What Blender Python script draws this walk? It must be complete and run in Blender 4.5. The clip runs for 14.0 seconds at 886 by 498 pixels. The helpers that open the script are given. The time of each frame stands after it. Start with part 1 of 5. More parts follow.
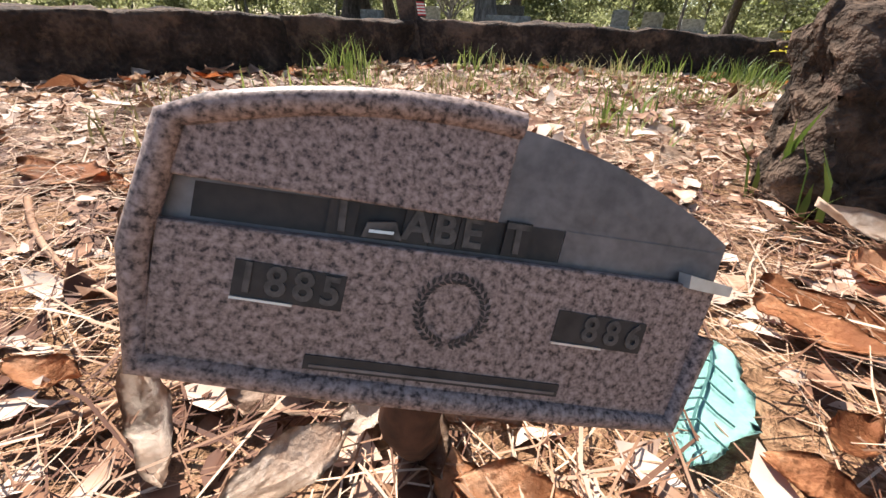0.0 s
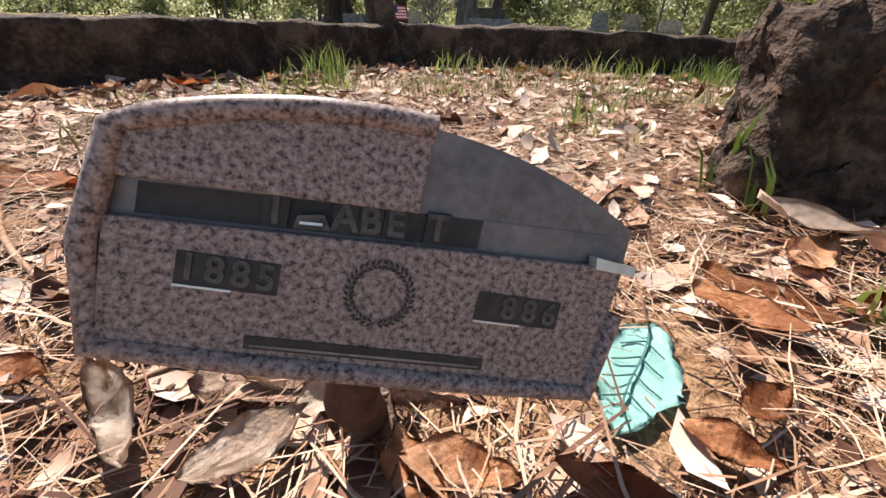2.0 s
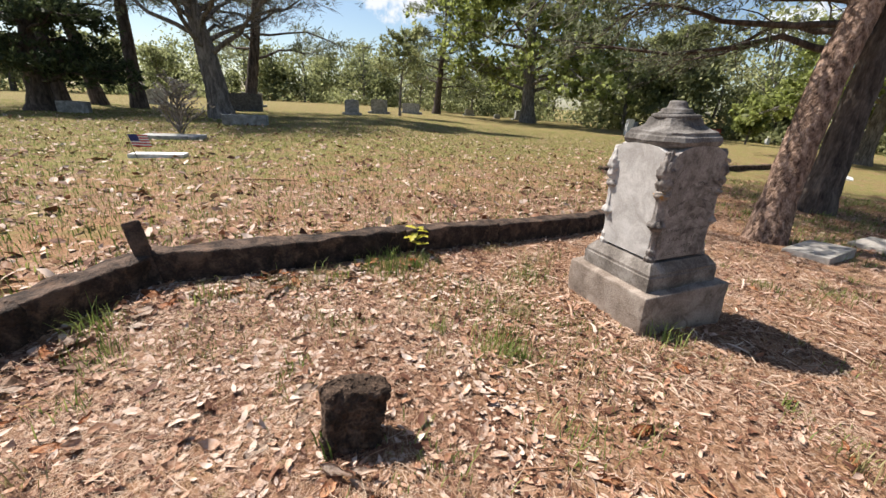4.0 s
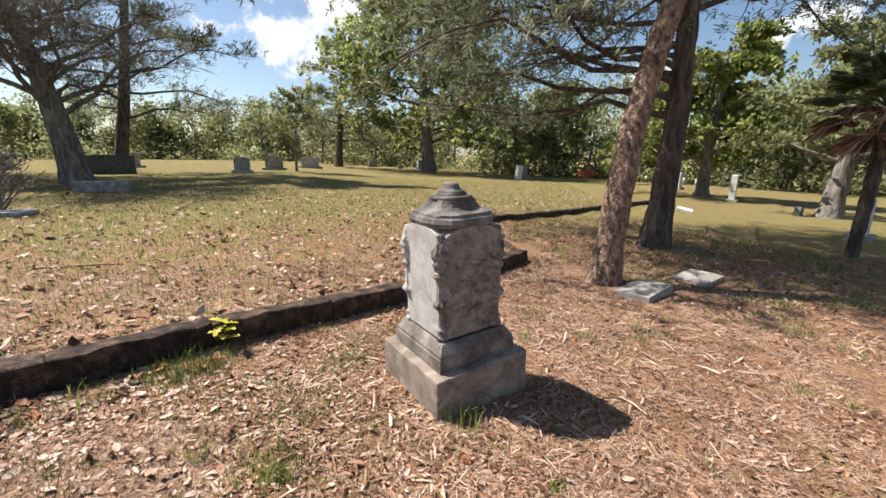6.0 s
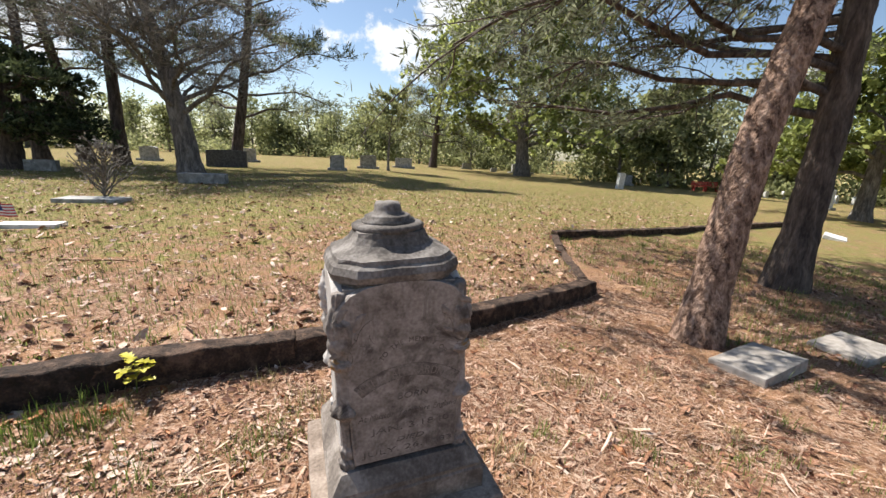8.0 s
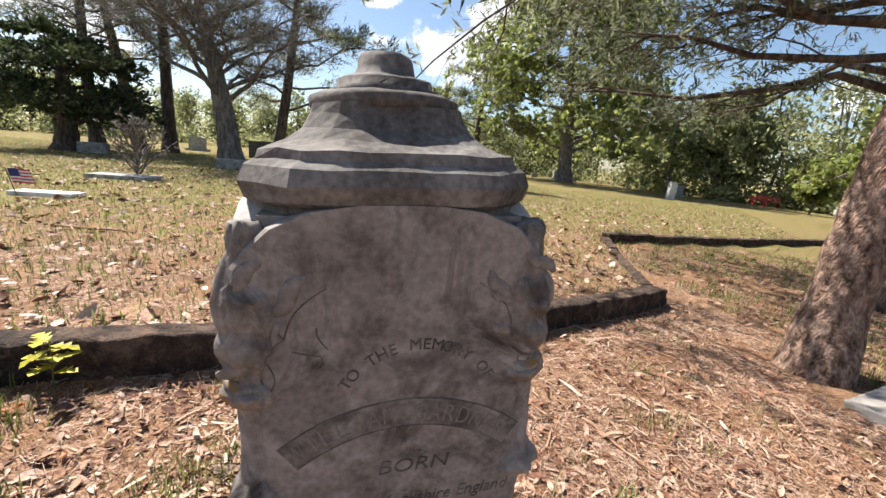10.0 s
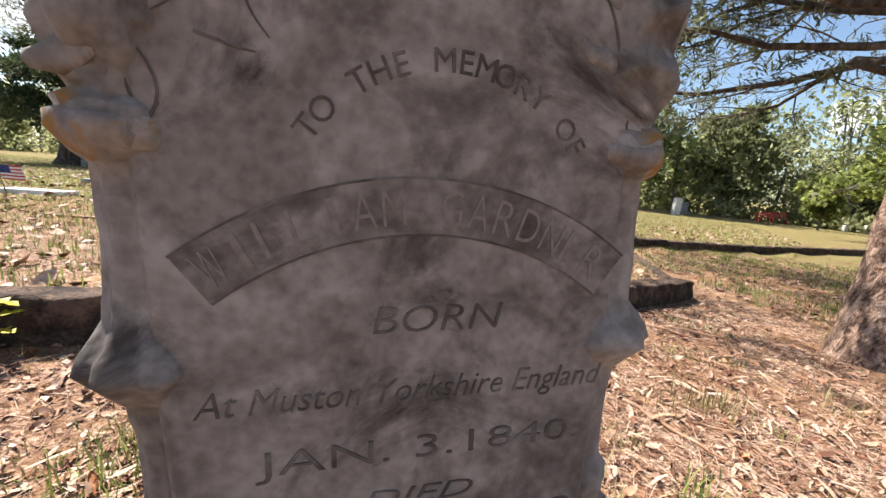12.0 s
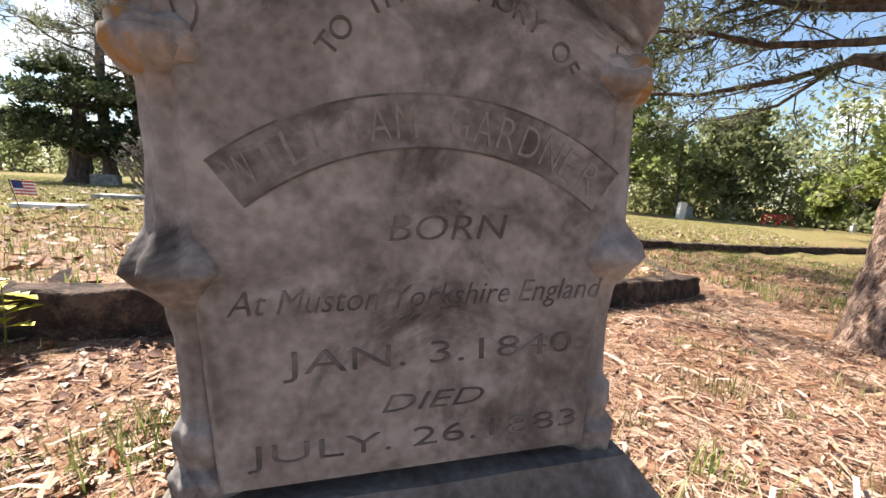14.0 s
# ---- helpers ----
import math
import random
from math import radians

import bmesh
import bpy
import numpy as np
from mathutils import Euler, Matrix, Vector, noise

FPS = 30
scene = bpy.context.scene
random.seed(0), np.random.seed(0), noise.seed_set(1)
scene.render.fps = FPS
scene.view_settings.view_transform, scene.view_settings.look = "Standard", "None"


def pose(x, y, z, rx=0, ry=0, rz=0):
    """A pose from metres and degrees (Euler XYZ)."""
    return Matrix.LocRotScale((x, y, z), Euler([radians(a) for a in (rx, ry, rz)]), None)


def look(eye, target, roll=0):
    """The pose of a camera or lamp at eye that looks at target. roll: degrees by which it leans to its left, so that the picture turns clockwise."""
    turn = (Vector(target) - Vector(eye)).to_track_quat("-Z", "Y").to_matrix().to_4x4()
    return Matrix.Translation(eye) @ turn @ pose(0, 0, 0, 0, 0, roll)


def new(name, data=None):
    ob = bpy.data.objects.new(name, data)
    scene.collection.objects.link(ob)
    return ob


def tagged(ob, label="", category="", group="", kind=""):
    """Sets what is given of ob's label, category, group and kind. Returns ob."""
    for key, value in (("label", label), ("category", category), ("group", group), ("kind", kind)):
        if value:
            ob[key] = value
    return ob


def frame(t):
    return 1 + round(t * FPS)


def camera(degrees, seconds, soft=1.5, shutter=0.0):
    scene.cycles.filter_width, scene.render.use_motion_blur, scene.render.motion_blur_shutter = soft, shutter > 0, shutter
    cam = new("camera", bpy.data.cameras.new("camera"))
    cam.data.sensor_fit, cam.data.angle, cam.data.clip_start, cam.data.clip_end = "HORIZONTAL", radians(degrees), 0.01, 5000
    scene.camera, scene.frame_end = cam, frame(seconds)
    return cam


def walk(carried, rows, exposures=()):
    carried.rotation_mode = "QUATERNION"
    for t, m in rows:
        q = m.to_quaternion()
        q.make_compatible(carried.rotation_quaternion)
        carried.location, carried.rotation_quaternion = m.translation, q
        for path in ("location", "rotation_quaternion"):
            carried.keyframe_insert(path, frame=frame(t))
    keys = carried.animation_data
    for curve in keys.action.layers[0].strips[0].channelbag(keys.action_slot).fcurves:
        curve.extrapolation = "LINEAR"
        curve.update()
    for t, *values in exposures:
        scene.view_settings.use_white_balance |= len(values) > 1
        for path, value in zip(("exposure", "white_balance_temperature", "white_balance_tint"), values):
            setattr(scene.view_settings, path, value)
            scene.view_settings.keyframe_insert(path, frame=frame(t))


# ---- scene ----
cam = camera(94.6, 14.0)
PATH = [
    (0, (-1.298, 0.129, 0.323), (-2.005, 1.725, -0.654), 2.2),
    (0.5, (-1.289, 0.120, 0.313), (-2.000, 1.708, -0.673), 1.2),
    (1, (-1.282, 0.118, 0.319), (-1.983, 1.707, -0.672), 1.0),
    (1.5, (-1.274, 0.119, 0.319), (-1.964, 1.713, -0.673), 0.8),
    (2, (-1.270, 0.123, 0.327), (-1.928, 1.747, -0.637), 1.7),
    (2.5, (-1.244, 0.076, 0.396), (-1.819, 1.762, -0.513), 2.1),
    (3, (-1.106, -0.083, 0.687), (-1.465, 1.700, -0.145), 2.6),
    (3.5, (-1.000, -0.336, 1.153), (-1.033, 1.512, 0.389), 4.0),
    (4, (-0.886, -0.448, 1.332), (-0.632, 1.413, 0.655), 2.8),
    (4.1, (-0.853, -0.503, 1.358), (-0.564, 1.365, 0.703), 2.5),
    (6.3, (0.107, -0.406, 1.599), (0.757, 1.431, 1.149), 0.9),
    (6.5, (0.22, -0.313, 1.617), (0.828, 1.538, 1.164), 1.1),
    (7, (0.501, -0.089, 1.646), (0.991, 1.799, 1.201), 1.1),
    (7.5, (0.705, 0.194, 1.566), (1.062, 2.114, 1.135), 2.1),
    (8, (0.904, 0.449, 1.586), (1.109, 2.386, 1.133), 2.5),
    (8.5, (1.019, 0.7, 1.508), (1.064, 2.637, 1.011), 3.7),
    (8.7, (0.966, 0.782, 1.498), (1.011, 2.718, 0.997), 4.1),
    (11, (0.968, 1.377, 0.956), (0.995, 3.341, 0.581), 4.8),
    (11.5, (0.959, 1.414, 0.88), (0.977, 3.382, 0.523), 4.6),
    (12, (0.955, 1.438, 0.85), (0.969, 3.408, 0.508), 4.3),
    (12.5, (0.947, 1.429, 0.832), (0.957, 3.402, 0.504), 3.9),
    (13, (0.947, 1.414, 0.802), (0.947, 3.389, 0.487), 3.7),
    (13.5, (0.954, 1.391, 0.78), (0.946, 3.368, 0.48), 3.4),
    (14, (0.956, 1.392, 0.763), (0.944, 3.371, 0.472), 2.9),
]
walk(cam, [(t, look(e, g, r)) for t, e, g, r in PATH],
     exposures=((0.0, 1.3), (4.0, 0.93), (6.5, 0.98), (8.7, 1.08), (11.0, 1.25), (11.6, 1.3), (12.5, 1.56), (14.0, 1.61)))

# ---- world, sun ----
SUN = Vector((-0.84, 0.69, 1.43)).normalized()
world = bpy.data.worlds.new("sky")
scene.world = world
world.use_nodes = True
wn = world.node_tree
sky = wn.nodes.new("ShaderNodeTexSky")
sky.sky_type = 'NISHITA'
sky.sun_disc = False
sky.sun_elevation = math.asin(SUN.z)
sky.sun_rotation = math.atan2(SUN.x, SUN.y)
sky.dust_density = 0.6
sky.ozone_density = 1.5
wn.nodes["Background"].inputs["Strength"].default_value = 0.07
wn.links.new(sky.outputs[0], wn.nodes["Background"].inputs["Color"])


def sky_math(op, a, b=None, c=None):
    """A math node of the sky; a, b and c are sockets or numbers."""
    k = wn.nodes.new("ShaderNodeMath")
    k.operation = op
    for i, v in enumerate((a, b, c)):
        if isinstance(v, (int, float)):
            k.inputs[i].default_value = v
        elif v is not None:
            wn.links.new(v, k.inputs[i])
    return k.outputs[0]


# fair-weather clouds: bearing, height, half-width and half-height in degrees, broken up by noise
wtc = wn.nodes.new("ShaderNodeTexCoord")
wxyz = wn.nodes.new("ShaderNodeSeparateXYZ")
wn.links.new(wtc.outputs["Generated"], wxyz.inputs[0])
bearing = sky_math('ARCTAN2', wxyz.outputs[0], wxyz.outputs[1])
height = sky_math('ARCSINE', wxyz.outputs[2])
cover = None
for az, el, wa, we in ((0, 13.5, 8, 4), (8, 17, 9, 4), (-8, 18, 3, 1.2), (58, 13, 5, 2), (44, 9, 5, 2), (-42, 12, 13, 5), (-30, 18, 9, 3), (18, 27, 12, 4), (-20, 30, 14, 5),
                       (90, 16, 14, 4), (130, 20, 16, 5), (170, 14, 14, 4), (-80, 16, 14, 4), (-125, 22, 16, 5), (-160, 12, 12, 3), (75, 34, 14, 6), (-70, 38, 14, 6)):
    u = sky_math('MULTIPLY', sky_math('SUBTRACT', bearing, radians(az)), 1 / radians(wa))
    v = sky_math('MULTIPLY', sky_math('SUBTRACT', height, radians(el)), 1 / radians(we))
    near = sky_math('SUBTRACT', 1.0, sky_math('SQRT', sky_math('MULTIPLY_ADD', u, u, sky_math('MULTIPLY', v, v))))
    cover = near if cover is None else sky_math('MAXIMUM', cover, near)
wnoise = wn.nodes.new("ShaderNodeTexNoise")
wnoise.inputs["Scale"].default_value = 14
wnoise.inputs["Detail"].default_value = 9
wnoise.inputs["Roughness"].default_value = 0.62
wn.links.new(wtc.outputs["Generated"], wnoise.inputs["Vector"])
edge = wn.nodes.new("ShaderNodeMapRange")
edge.interpolation_type = 'SMOOTHSTEP'
edge.inputs[1].default_value, edge.inputs[2].default_value = 0.0, 0.55
wn.links.new(sky_math('MULTIPLY_ADD', sky_math('SUBTRACT', wnoise.outputs[0], 0.5), 4.2, cover), edge.inputs[0])
vapour = wn.nodes.new("ShaderNodeBackground")
vapour.inputs["Color"].default_value = (0.93, 0.96, 1.0, 1)
vapour.inputs["Strength"].default_value = 0.55
skymix = wn.nodes.new("ShaderNodeMixShader")
wn.links.new(edge.outputs[0], skymix.inputs[0])
wn.links.new(wn.nodes["Background"].outputs[0], skymix.inputs[1])
wn.links.new(vapour.outputs[0], skymix.inputs[2])
wn.links.new(skymix.outputs[0], wn.nodes["World Output"].inputs["Surface"])
sun_data = bpy.data.lights.new("sun", 'SUN')
sun_data.energy = 5.0
sun_data.angle = radians(0.53)
sun_data.color = (1.0, 0.95, 0.87)
sun_lamp = new("sun", sun_data)
sun_lamp.matrix_world = look(tuple(SUN * 60), (0, 0, 0))


# ---- materials ----
def material(name, colors, rough=0.85, scale=8.0, fine=60.0, bump=0.3, bump_scale=None, metal=0.0,
             spots=None, island=0.0, per_object=0.0, stretch=(1, 1, 1), translucent=0.0, distortion=0.6, spot_scale=3.0, spot_edge=(0.55, 0.7)):
    """Two-scale procedural surface: colours blended by a broad noise, broken by a fine one, with relief."""
    m = bpy.data.materials.new(name)
    m.use_nodes = True
    nt = m.node_tree
    n, l = nt.nodes, nt.links
    bsdf = n["Principled BSDF"]
    bsdf.inputs["Metallic"].default_value = metal
    tc = n.new("ShaderNodeTexCoord")
    mp = n.new("ShaderNodeMapping")
    mp.inputs["Scale"].default_value = stretch
    l.new(tc.outputs["Object"], mp.inputs[0])
    a = n.new("ShaderNodeTexNoise")
    a.inputs["Scale"].default_value = scale
    a.inputs["Detail"].default_value = 6
    a.inputs["Distortion"].default_value = distortion
    l.new(mp.outputs[0], a.inputs["Vector"])
    b = n.new("ShaderNodeTexNoise")
    b.inputs["Scale"].default_value = fine
    b.inputs["Detail"].default_value = 4
    l.new(mp.outputs[0], b.inputs["Vector"])
    mixv = n.new("ShaderNodeMath")
    mixv.operation = 'MULTIPLY_ADD'
    l.new(b.outputs[0], mixv.inputs[0])
    mixv.inputs[1].default_value = 0.5
    sub = n.new("ShaderNodeMath")
    sub.operation = 'SUBTRACT'
    l.new(a.outputs[0], sub.inputs[0])
    sub.inputs[1].default_value = 0.25
    l.new(sub.outputs[0], mixv.inputs[2])
    last = mixv.outputs[0]
    for amount, node, sock in ((island, "ShaderNodeNewGeometry", "Random Per Island"), (per_object, "ShaderNodeObjectInfo", "Random")):
        if amount:
            g = n.new(node)
            k = n.new("ShaderNodeMath")
            k.operation = 'MULTIPLY_ADD'
            l.new(g.outputs[sock], k.inputs[0])
            k.inputs[1].default_value = amount
            k2 = n.new("ShaderNodeMath")
            k2.operation = 'SUBTRACT'
            l.new(last, k2.inputs[0])
            k2.inputs[1].default_value = amount / 2
            l.new(k2.outputs[0], k.inputs[2])
            last = k.outputs[0]
    ramp = n.new("ShaderNodeValToRGB")
    e = ramp.color_ramp.elements
    lo, hi = 0.3, 0.7
    while len(e) < len(colors):
        e.new(0.5)
    for i, c in enumerate(colors):
        e[i].position = lo + (hi - lo) * i / max(1, len(colors) - 1)
        e[i].color = (*c, 1)
    l.new(last, ramp.inputs[0])
    col = ramp.outputs[0]
    if spots:
        sp = n.new("ShaderNodeTexNoise")
        sp.inputs["Scale"].default_value = spot_scale
        sp.inputs["Detail"].default_value = 8
        sp.inputs["Roughness"].default_value = 0.65
        sp.inputs["Distortion"].default_value = 1.0
        l.new(tc.outputs["Object"], sp.inputs["Vector"])
        sr = n.new("ShaderNodeValToRGB")
        sr.color_ramp.elements[0].position = spot_edge[0]
        sr.color_ramp.elements[1].position = spot_edge[1]
        l.new(sp.outputs[0], sr.inputs[0])
        mx = n.new("ShaderNodeMixRGB")
        mx.inputs[2].default_value = (*spots, 1)
        l.new(sr.outputs[0], mx.inputs[0])
        l.new(col, mx.inputs[1])
        col = mx.outputs[0]
    l.new(col, bsdf.inputs["Base Color"])
    rr = n.new("ShaderNodeMapRange")
    rr.inputs[3].default_value = max(0.05, rough - 0.12)
    rr.inputs[4].default_value = min(1, rough + 0.1)
    l.new(b.outputs[0], rr.inputs[0])
    l.new(rr.outputs[0], bsdf.inputs["Roughness"])
    if bump:
        bp = n.new("ShaderNodeBump")
        bp.inputs["Strength"].default_value = bump
        bp.inputs["Distance"].default_value = 0.02 if bump_scale is None else bump_scale
        l.new(last, bp.inputs["Height"])
        l.new(bp.outputs[0], bsdf.inputs["Normal"])
    bsdf.inputs["Specular IOR Level"].default_value = 0.25
    if translucent:
        tr = n.new("ShaderNodeBsdfTranslucent")
        l.new(col, tr.inputs["Color"])
        ms = n.new("ShaderNodeMixShader")
        ms.inputs[0].default_value = translucent
        l.new(bsdf.outputs[0], ms.inputs[1])
        l.new(tr.outputs[0], ms.inputs[2])
        l.new(ms.outputs[0], n["Material Output"].inputs["Surface"])
    return m


def ground_material():
    """Leaf litter, pine straw, sand and thin grass, blended by broad patches."""
    m = bpy.data.materials.new("littered_ground")
    m.use_nodes = True
    n, l = m.node_tree.nodes, m.node_tree.links
    bsdf = n["Principled BSDF"]
    tc = n.new("ShaderNodeTexCoord")

    def noise_tex(scale, detail=6, dist=0.5, rough=0.6):
        k = n.new("ShaderNodeTexNoise")
        k.inputs["Scale"].default_value = scale
        k.inputs["Detail"].default_value = detail
        k.inputs["Distortion"].default_value = dist
        k.inputs["Roughness"].default_value = rough
        l.new(tc.outputs["Object"], k.inputs["Vector"])
        return k.outputs[0]

    def ramp(src, stops):
        r = n.new("ShaderNodeValToRGB")
        e = r.color_ramp.elements
        while len(e) < len(stops):
            e.new(0.5)
        for i, (p, c) in enumerate(stops):
            e[i].position = p
            e[i].color = (*c, 1) if len(c) == 3 else c
        l.new(src, r.inputs[0])
        return r.outputs[0]

    def mix(f, a, b):
        x = n.new("ShaderNodeMixRGB")
        l.new(f, x.inputs[0])
        l.new(a, x.inputs[1])
        l.new(b, x.inputs[2])
        return x.outputs[0]

    vor = n.new("ShaderNodeTexVoronoi")
    vor.inputs["Scale"].default_value = 55
    vor.inputs["Randomness"].default_value = 1
    wob = n.new("ShaderNodeMixRGB")
    wob.blend_type = 'ADD'
    wob.inputs[0].default_value = 0.05
    l.new(tc.outputs["Object"], wob.inputs[1])
    wn_ = n.new("ShaderNodeTexNoise")
    wn_.inputs["Scale"].default_value = 30
    l.new(tc.outputs["Object"], wn_.inputs["Vector"])
    l.new(wn_.outputs["Color"], wob.inputs[2])
    l.new(wob.outputs[0], vor.inputs["Vector"])
    bw = n.new("ShaderNodeSeparateColor")
    l.new(vor.outputs["Color"], bw.inputs[0])
    litter = ramp(bw.outputs[0], [(0.0, (0.06, 0.028, 0.017)), (0.3, (0.18, 0.092, 0.056)), (0.6, (0.31, 0.185, 0.12)), (0.85, (0.42, 0.28, 0.20)), (1.0, (0.50, 0.38, 0.29))])
    fine = noise_tex(90, 5)
    straw = ramp(fine, [(0.3, (0.095, 0.048, 0.026)), (0.5, (0.30, 0.165, 0.092)), (0.7, (0.47, 0.30, 0.18))])
    grass = ramp(noise_tex(40, 6), [(0.3, (0.085, 0.082, 0.022)), (0.5, (0.20, 0.18, 0.06)), (0.7, (0.38, 0.315, 0.15))])
    sand = ramp(noise_tex(25, 6), [(0.3, (0.36, 0.20, 0.11)), (0.7, (0.50, 0.33, 0.20))])
    f1 = ramp(noise_tex(1.3, 8, 1.0), [(0.42, (0, 0, 0)), (0.58, (1, 1, 1))])
    base = mix(f1, litter, straw)
    f2 = ramp(noise_tex(0.9, 8, 1.5), [(0.60, (0, 0, 0)), (0.68, (1, 1, 1))])
    base = mix(f2, base, sand)
    # grass takes over in the open field beyond the kerb
    sep = n.new("ShaderNodeSeparateXYZ")
    l.new(tc.outputs["Object"], sep.inputs[0])
    mr = n.new("ShaderNodeMapRange")
    mr.inputs[1].default_value, mr.inputs[2].default_value = -0.3, 6.0
    mr.inputs[3].default_value, mr.inputs[4].default_value = -0.09, 0.13
    sx_ = n.new("ShaderNodeMath")
    sx_.operation = 'MULTIPLY_ADD'
    l.new(sep.outputs[0], sx_.inputs[0])
    sx_.inputs[1].default_value, sx_.inputs[2].default_value = -0.477, -3.088
    sy_ = n.new("ShaderNodeMath")
    sy_.operation = 'MULTIPLY_ADD'
    l.new(sep.outputs[1], sy_.inputs[0])
    sy_.inputs[1].default_value = 0.879
    l.new(sx_.outputs[0], sy_.inputs[2])
    l.new(sy_.outputs[0], mr.inputs[0])
    ad = n.new("ShaderNodeMath")
    ad.operation = 'ADD'
    l.new(noise_tex(2.2, 9, 1.2, 0.7), ad.inputs[0])
    far = n.new("ShaderNodeVectorMath")
    far.operation = 'LENGTH'
    l.new(tc.outputs["Object"], far.inputs[0])
    mf = n.new("ShaderNodeMapRange")
    mf.inputs[1].default_value, mf.inputs[2].default_value = 7.0, 15.0
    mf.inputs[3].default_value, mf.inputs[4].default_value = -0.13, 0.12
    l.new(far.outputs["Value"], mf.inputs[0])
    mxx = n.new("ShaderNodeMath")
    mxx.operation = 'MAXIMUM'
    l.new(mr.outputs[0], mxx.inputs[0])
    l.new(mf.outputs[0], mxx.inputs[1])
    l.new(mxx.outputs[0], ad.inputs[1])
    f3 = ramp(ad.outputs[0], [(0.50, (0, 0, 0)), (0.66, (1, 1, 1))])
    base = mix(f3, base, grass)
    l.new(base, bsdf.inputs["Base Color"])
    bsdf.inputs["Roughness"].default_value = 0.95
    bsdf.inputs["Specular IOR Level"].default_value = 0.1
    ht = n.new("ShaderNodeMath")
    ht.operation = 'ADD'
    l.new(bw.outputs[0], ht.inputs[0])
    l.new(fine, ht.inputs[1])
    bp = n.new("ShaderNodeBump")
    bp.inputs["Strength"].default_value = 0.8
    bp.inputs["Distance"].default_value = 0.02
    l.new(ht.outputs[0], bp.inputs["Height"])
    l.new(bp.outputs[0], bsdf.inputs["Normal"])
    return m


M = {}
M["ground"] = ground_material()
# stained marble, with the shade of the front face put into its colour
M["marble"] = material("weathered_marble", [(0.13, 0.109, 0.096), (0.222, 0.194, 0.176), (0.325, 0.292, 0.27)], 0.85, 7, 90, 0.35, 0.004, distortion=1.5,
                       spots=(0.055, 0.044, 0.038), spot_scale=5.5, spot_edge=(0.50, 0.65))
# lighter copy of the marble: sunlight on the left face put into the colour
M["sunlit_marble"] = material("pale_weathered_marble", [(0.33, 0.305, 0.285), (0.42, 0.39, 0.368), (0.51, 0.48, 0.456)], 0.85, 7, 90, 0.2, 0.003, distortion=1.5,
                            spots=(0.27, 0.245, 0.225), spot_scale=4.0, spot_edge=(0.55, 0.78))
M["plinth"] = material("grimy_marble", [(0.085, 0.07, 0.06), (0.16, 0.136, 0.118), (0.27, 0.238, 0.212)], 0.85, 7, 80, 0.4, 0.005,
                       spots=(0.07, 0.06, 0.05), spot_scale=5.0)
M["concrete"] = material("rough_concrete", [(0.13, 0.10, 0.08), (0.24, 0.19, 0.155), (0.34, 0.285, 0.24)], 0.92, 6, 90, 0.6, 0.01,
                         spots=(0.12, 0.09, 0.07), spot_scale=9.0)
M["kerb"] = material("blackened_kerb_concrete", [(0.020, 0.014, 0.011), (0.055, 0.036, 0.027), (0.13, 0.085, 0.062)], 0.95, 9, 70, 1.0, 0.03, per_object=0.15,
                     spots=(0.20, 0.12, 0.08), spot_scale=6.0, spot_edge=(0.54, 0.72))
M["mossy"] = material("mossy_black_stone", [(0.022, 0.014, 0.009), (0.062, 0.039, 0.027), (0.15, 0.098, 0.07)], 0.97, 20, 90, 1.0, 0.035,
                      spots=(0.15, 0.085, 0.06), spot_scale=12.0, spot_edge=(0.6, 0.7))
M["pine_bark"] = material("scaly_bark", [(0.055, 0.03, 0.02), (0.235, 0.15, 0.108), (0.43, 0.30, 0.23)], 0.95, 16, 60, 1.0, 0.05, stretch=(1, 1, 0.55))
M["dark_bark"] = material("dark_furrowed_bark", [(0.035, 0.026, 0.022), (0.085, 0.065, 0.055), (0.16, 0.125, 0.105)], 0.95, 8, 40, 1.0, 0.03, stretch=(1, 1, 0.25))
M["grey_bark"] = material("grey_bark", [(0.07, 0.06, 0.055), (0.16, 0.14, 0.125), (0.27, 0.24, 0.22)], 0.95, 8, 40, 1.0, 0.03, stretch=(1, 1, 0.25))
M["needles"] = material("grey_green_needles", [(0.07, 0.082, 0.046), (0.165, 0.182, 0.108), (0.29, 0.305, 0.20)], 0.6, 1.2, 8, 0, island=0.3, translucent=0.58)
M["dry_needles"] = material("dry_twigs_and_needles", [(0.10, 0.09, 0.075), (0.19, 0.17, 0.15), (0.29, 0.27, 0.24)], 0.8, 1.5, 8, 0, island=0.3, translucent=0.2)
M["leaves"] = material("bright_green_leaves", [(0.11, 0.13, 0.035), (0.24, 0.275, 0.08), (0.40, 0.43, 0.16)], 0.5, 0.6, 6, 0, island=0.35, translucent=0.65)
M["dark_leaves"] = material("dark_cedar_leaves", [(0.03, 0.042, 0.02), (0.065, 0.085, 0.04), (0.12, 0.145, 0.065)], 0.6, 0.8, 6, 0, island=0.3, translucent=0.4)
M["wood_leaves"] = material("mixed_far_leaves", [(0.10, 0.11, 0.05), (0.21, 0.225, 0.10), (0.33, 0.345, 0.16), (0.43, 0.43, 0.25)], 0.7, 0.12, 3, 0, island=0.25, translucent=0.6)
M["grass"] = material("green_grass", [(0.07, 0.11, 0.02), (0.17, 0.22, 0.05), (0.30, 0.34, 0.10)], 0.5, 2.0, 9, 0, island=0.3, translucent=0.35)
M["dry_grass"] = material("dry_grass", [(0.20, 0.16, 0.06), (0.32, 0.27, 0.12), (0.42, 0.37, 0.20)], 0.7, 2.0, 9, 0, island=0.4, translucent=0.3)
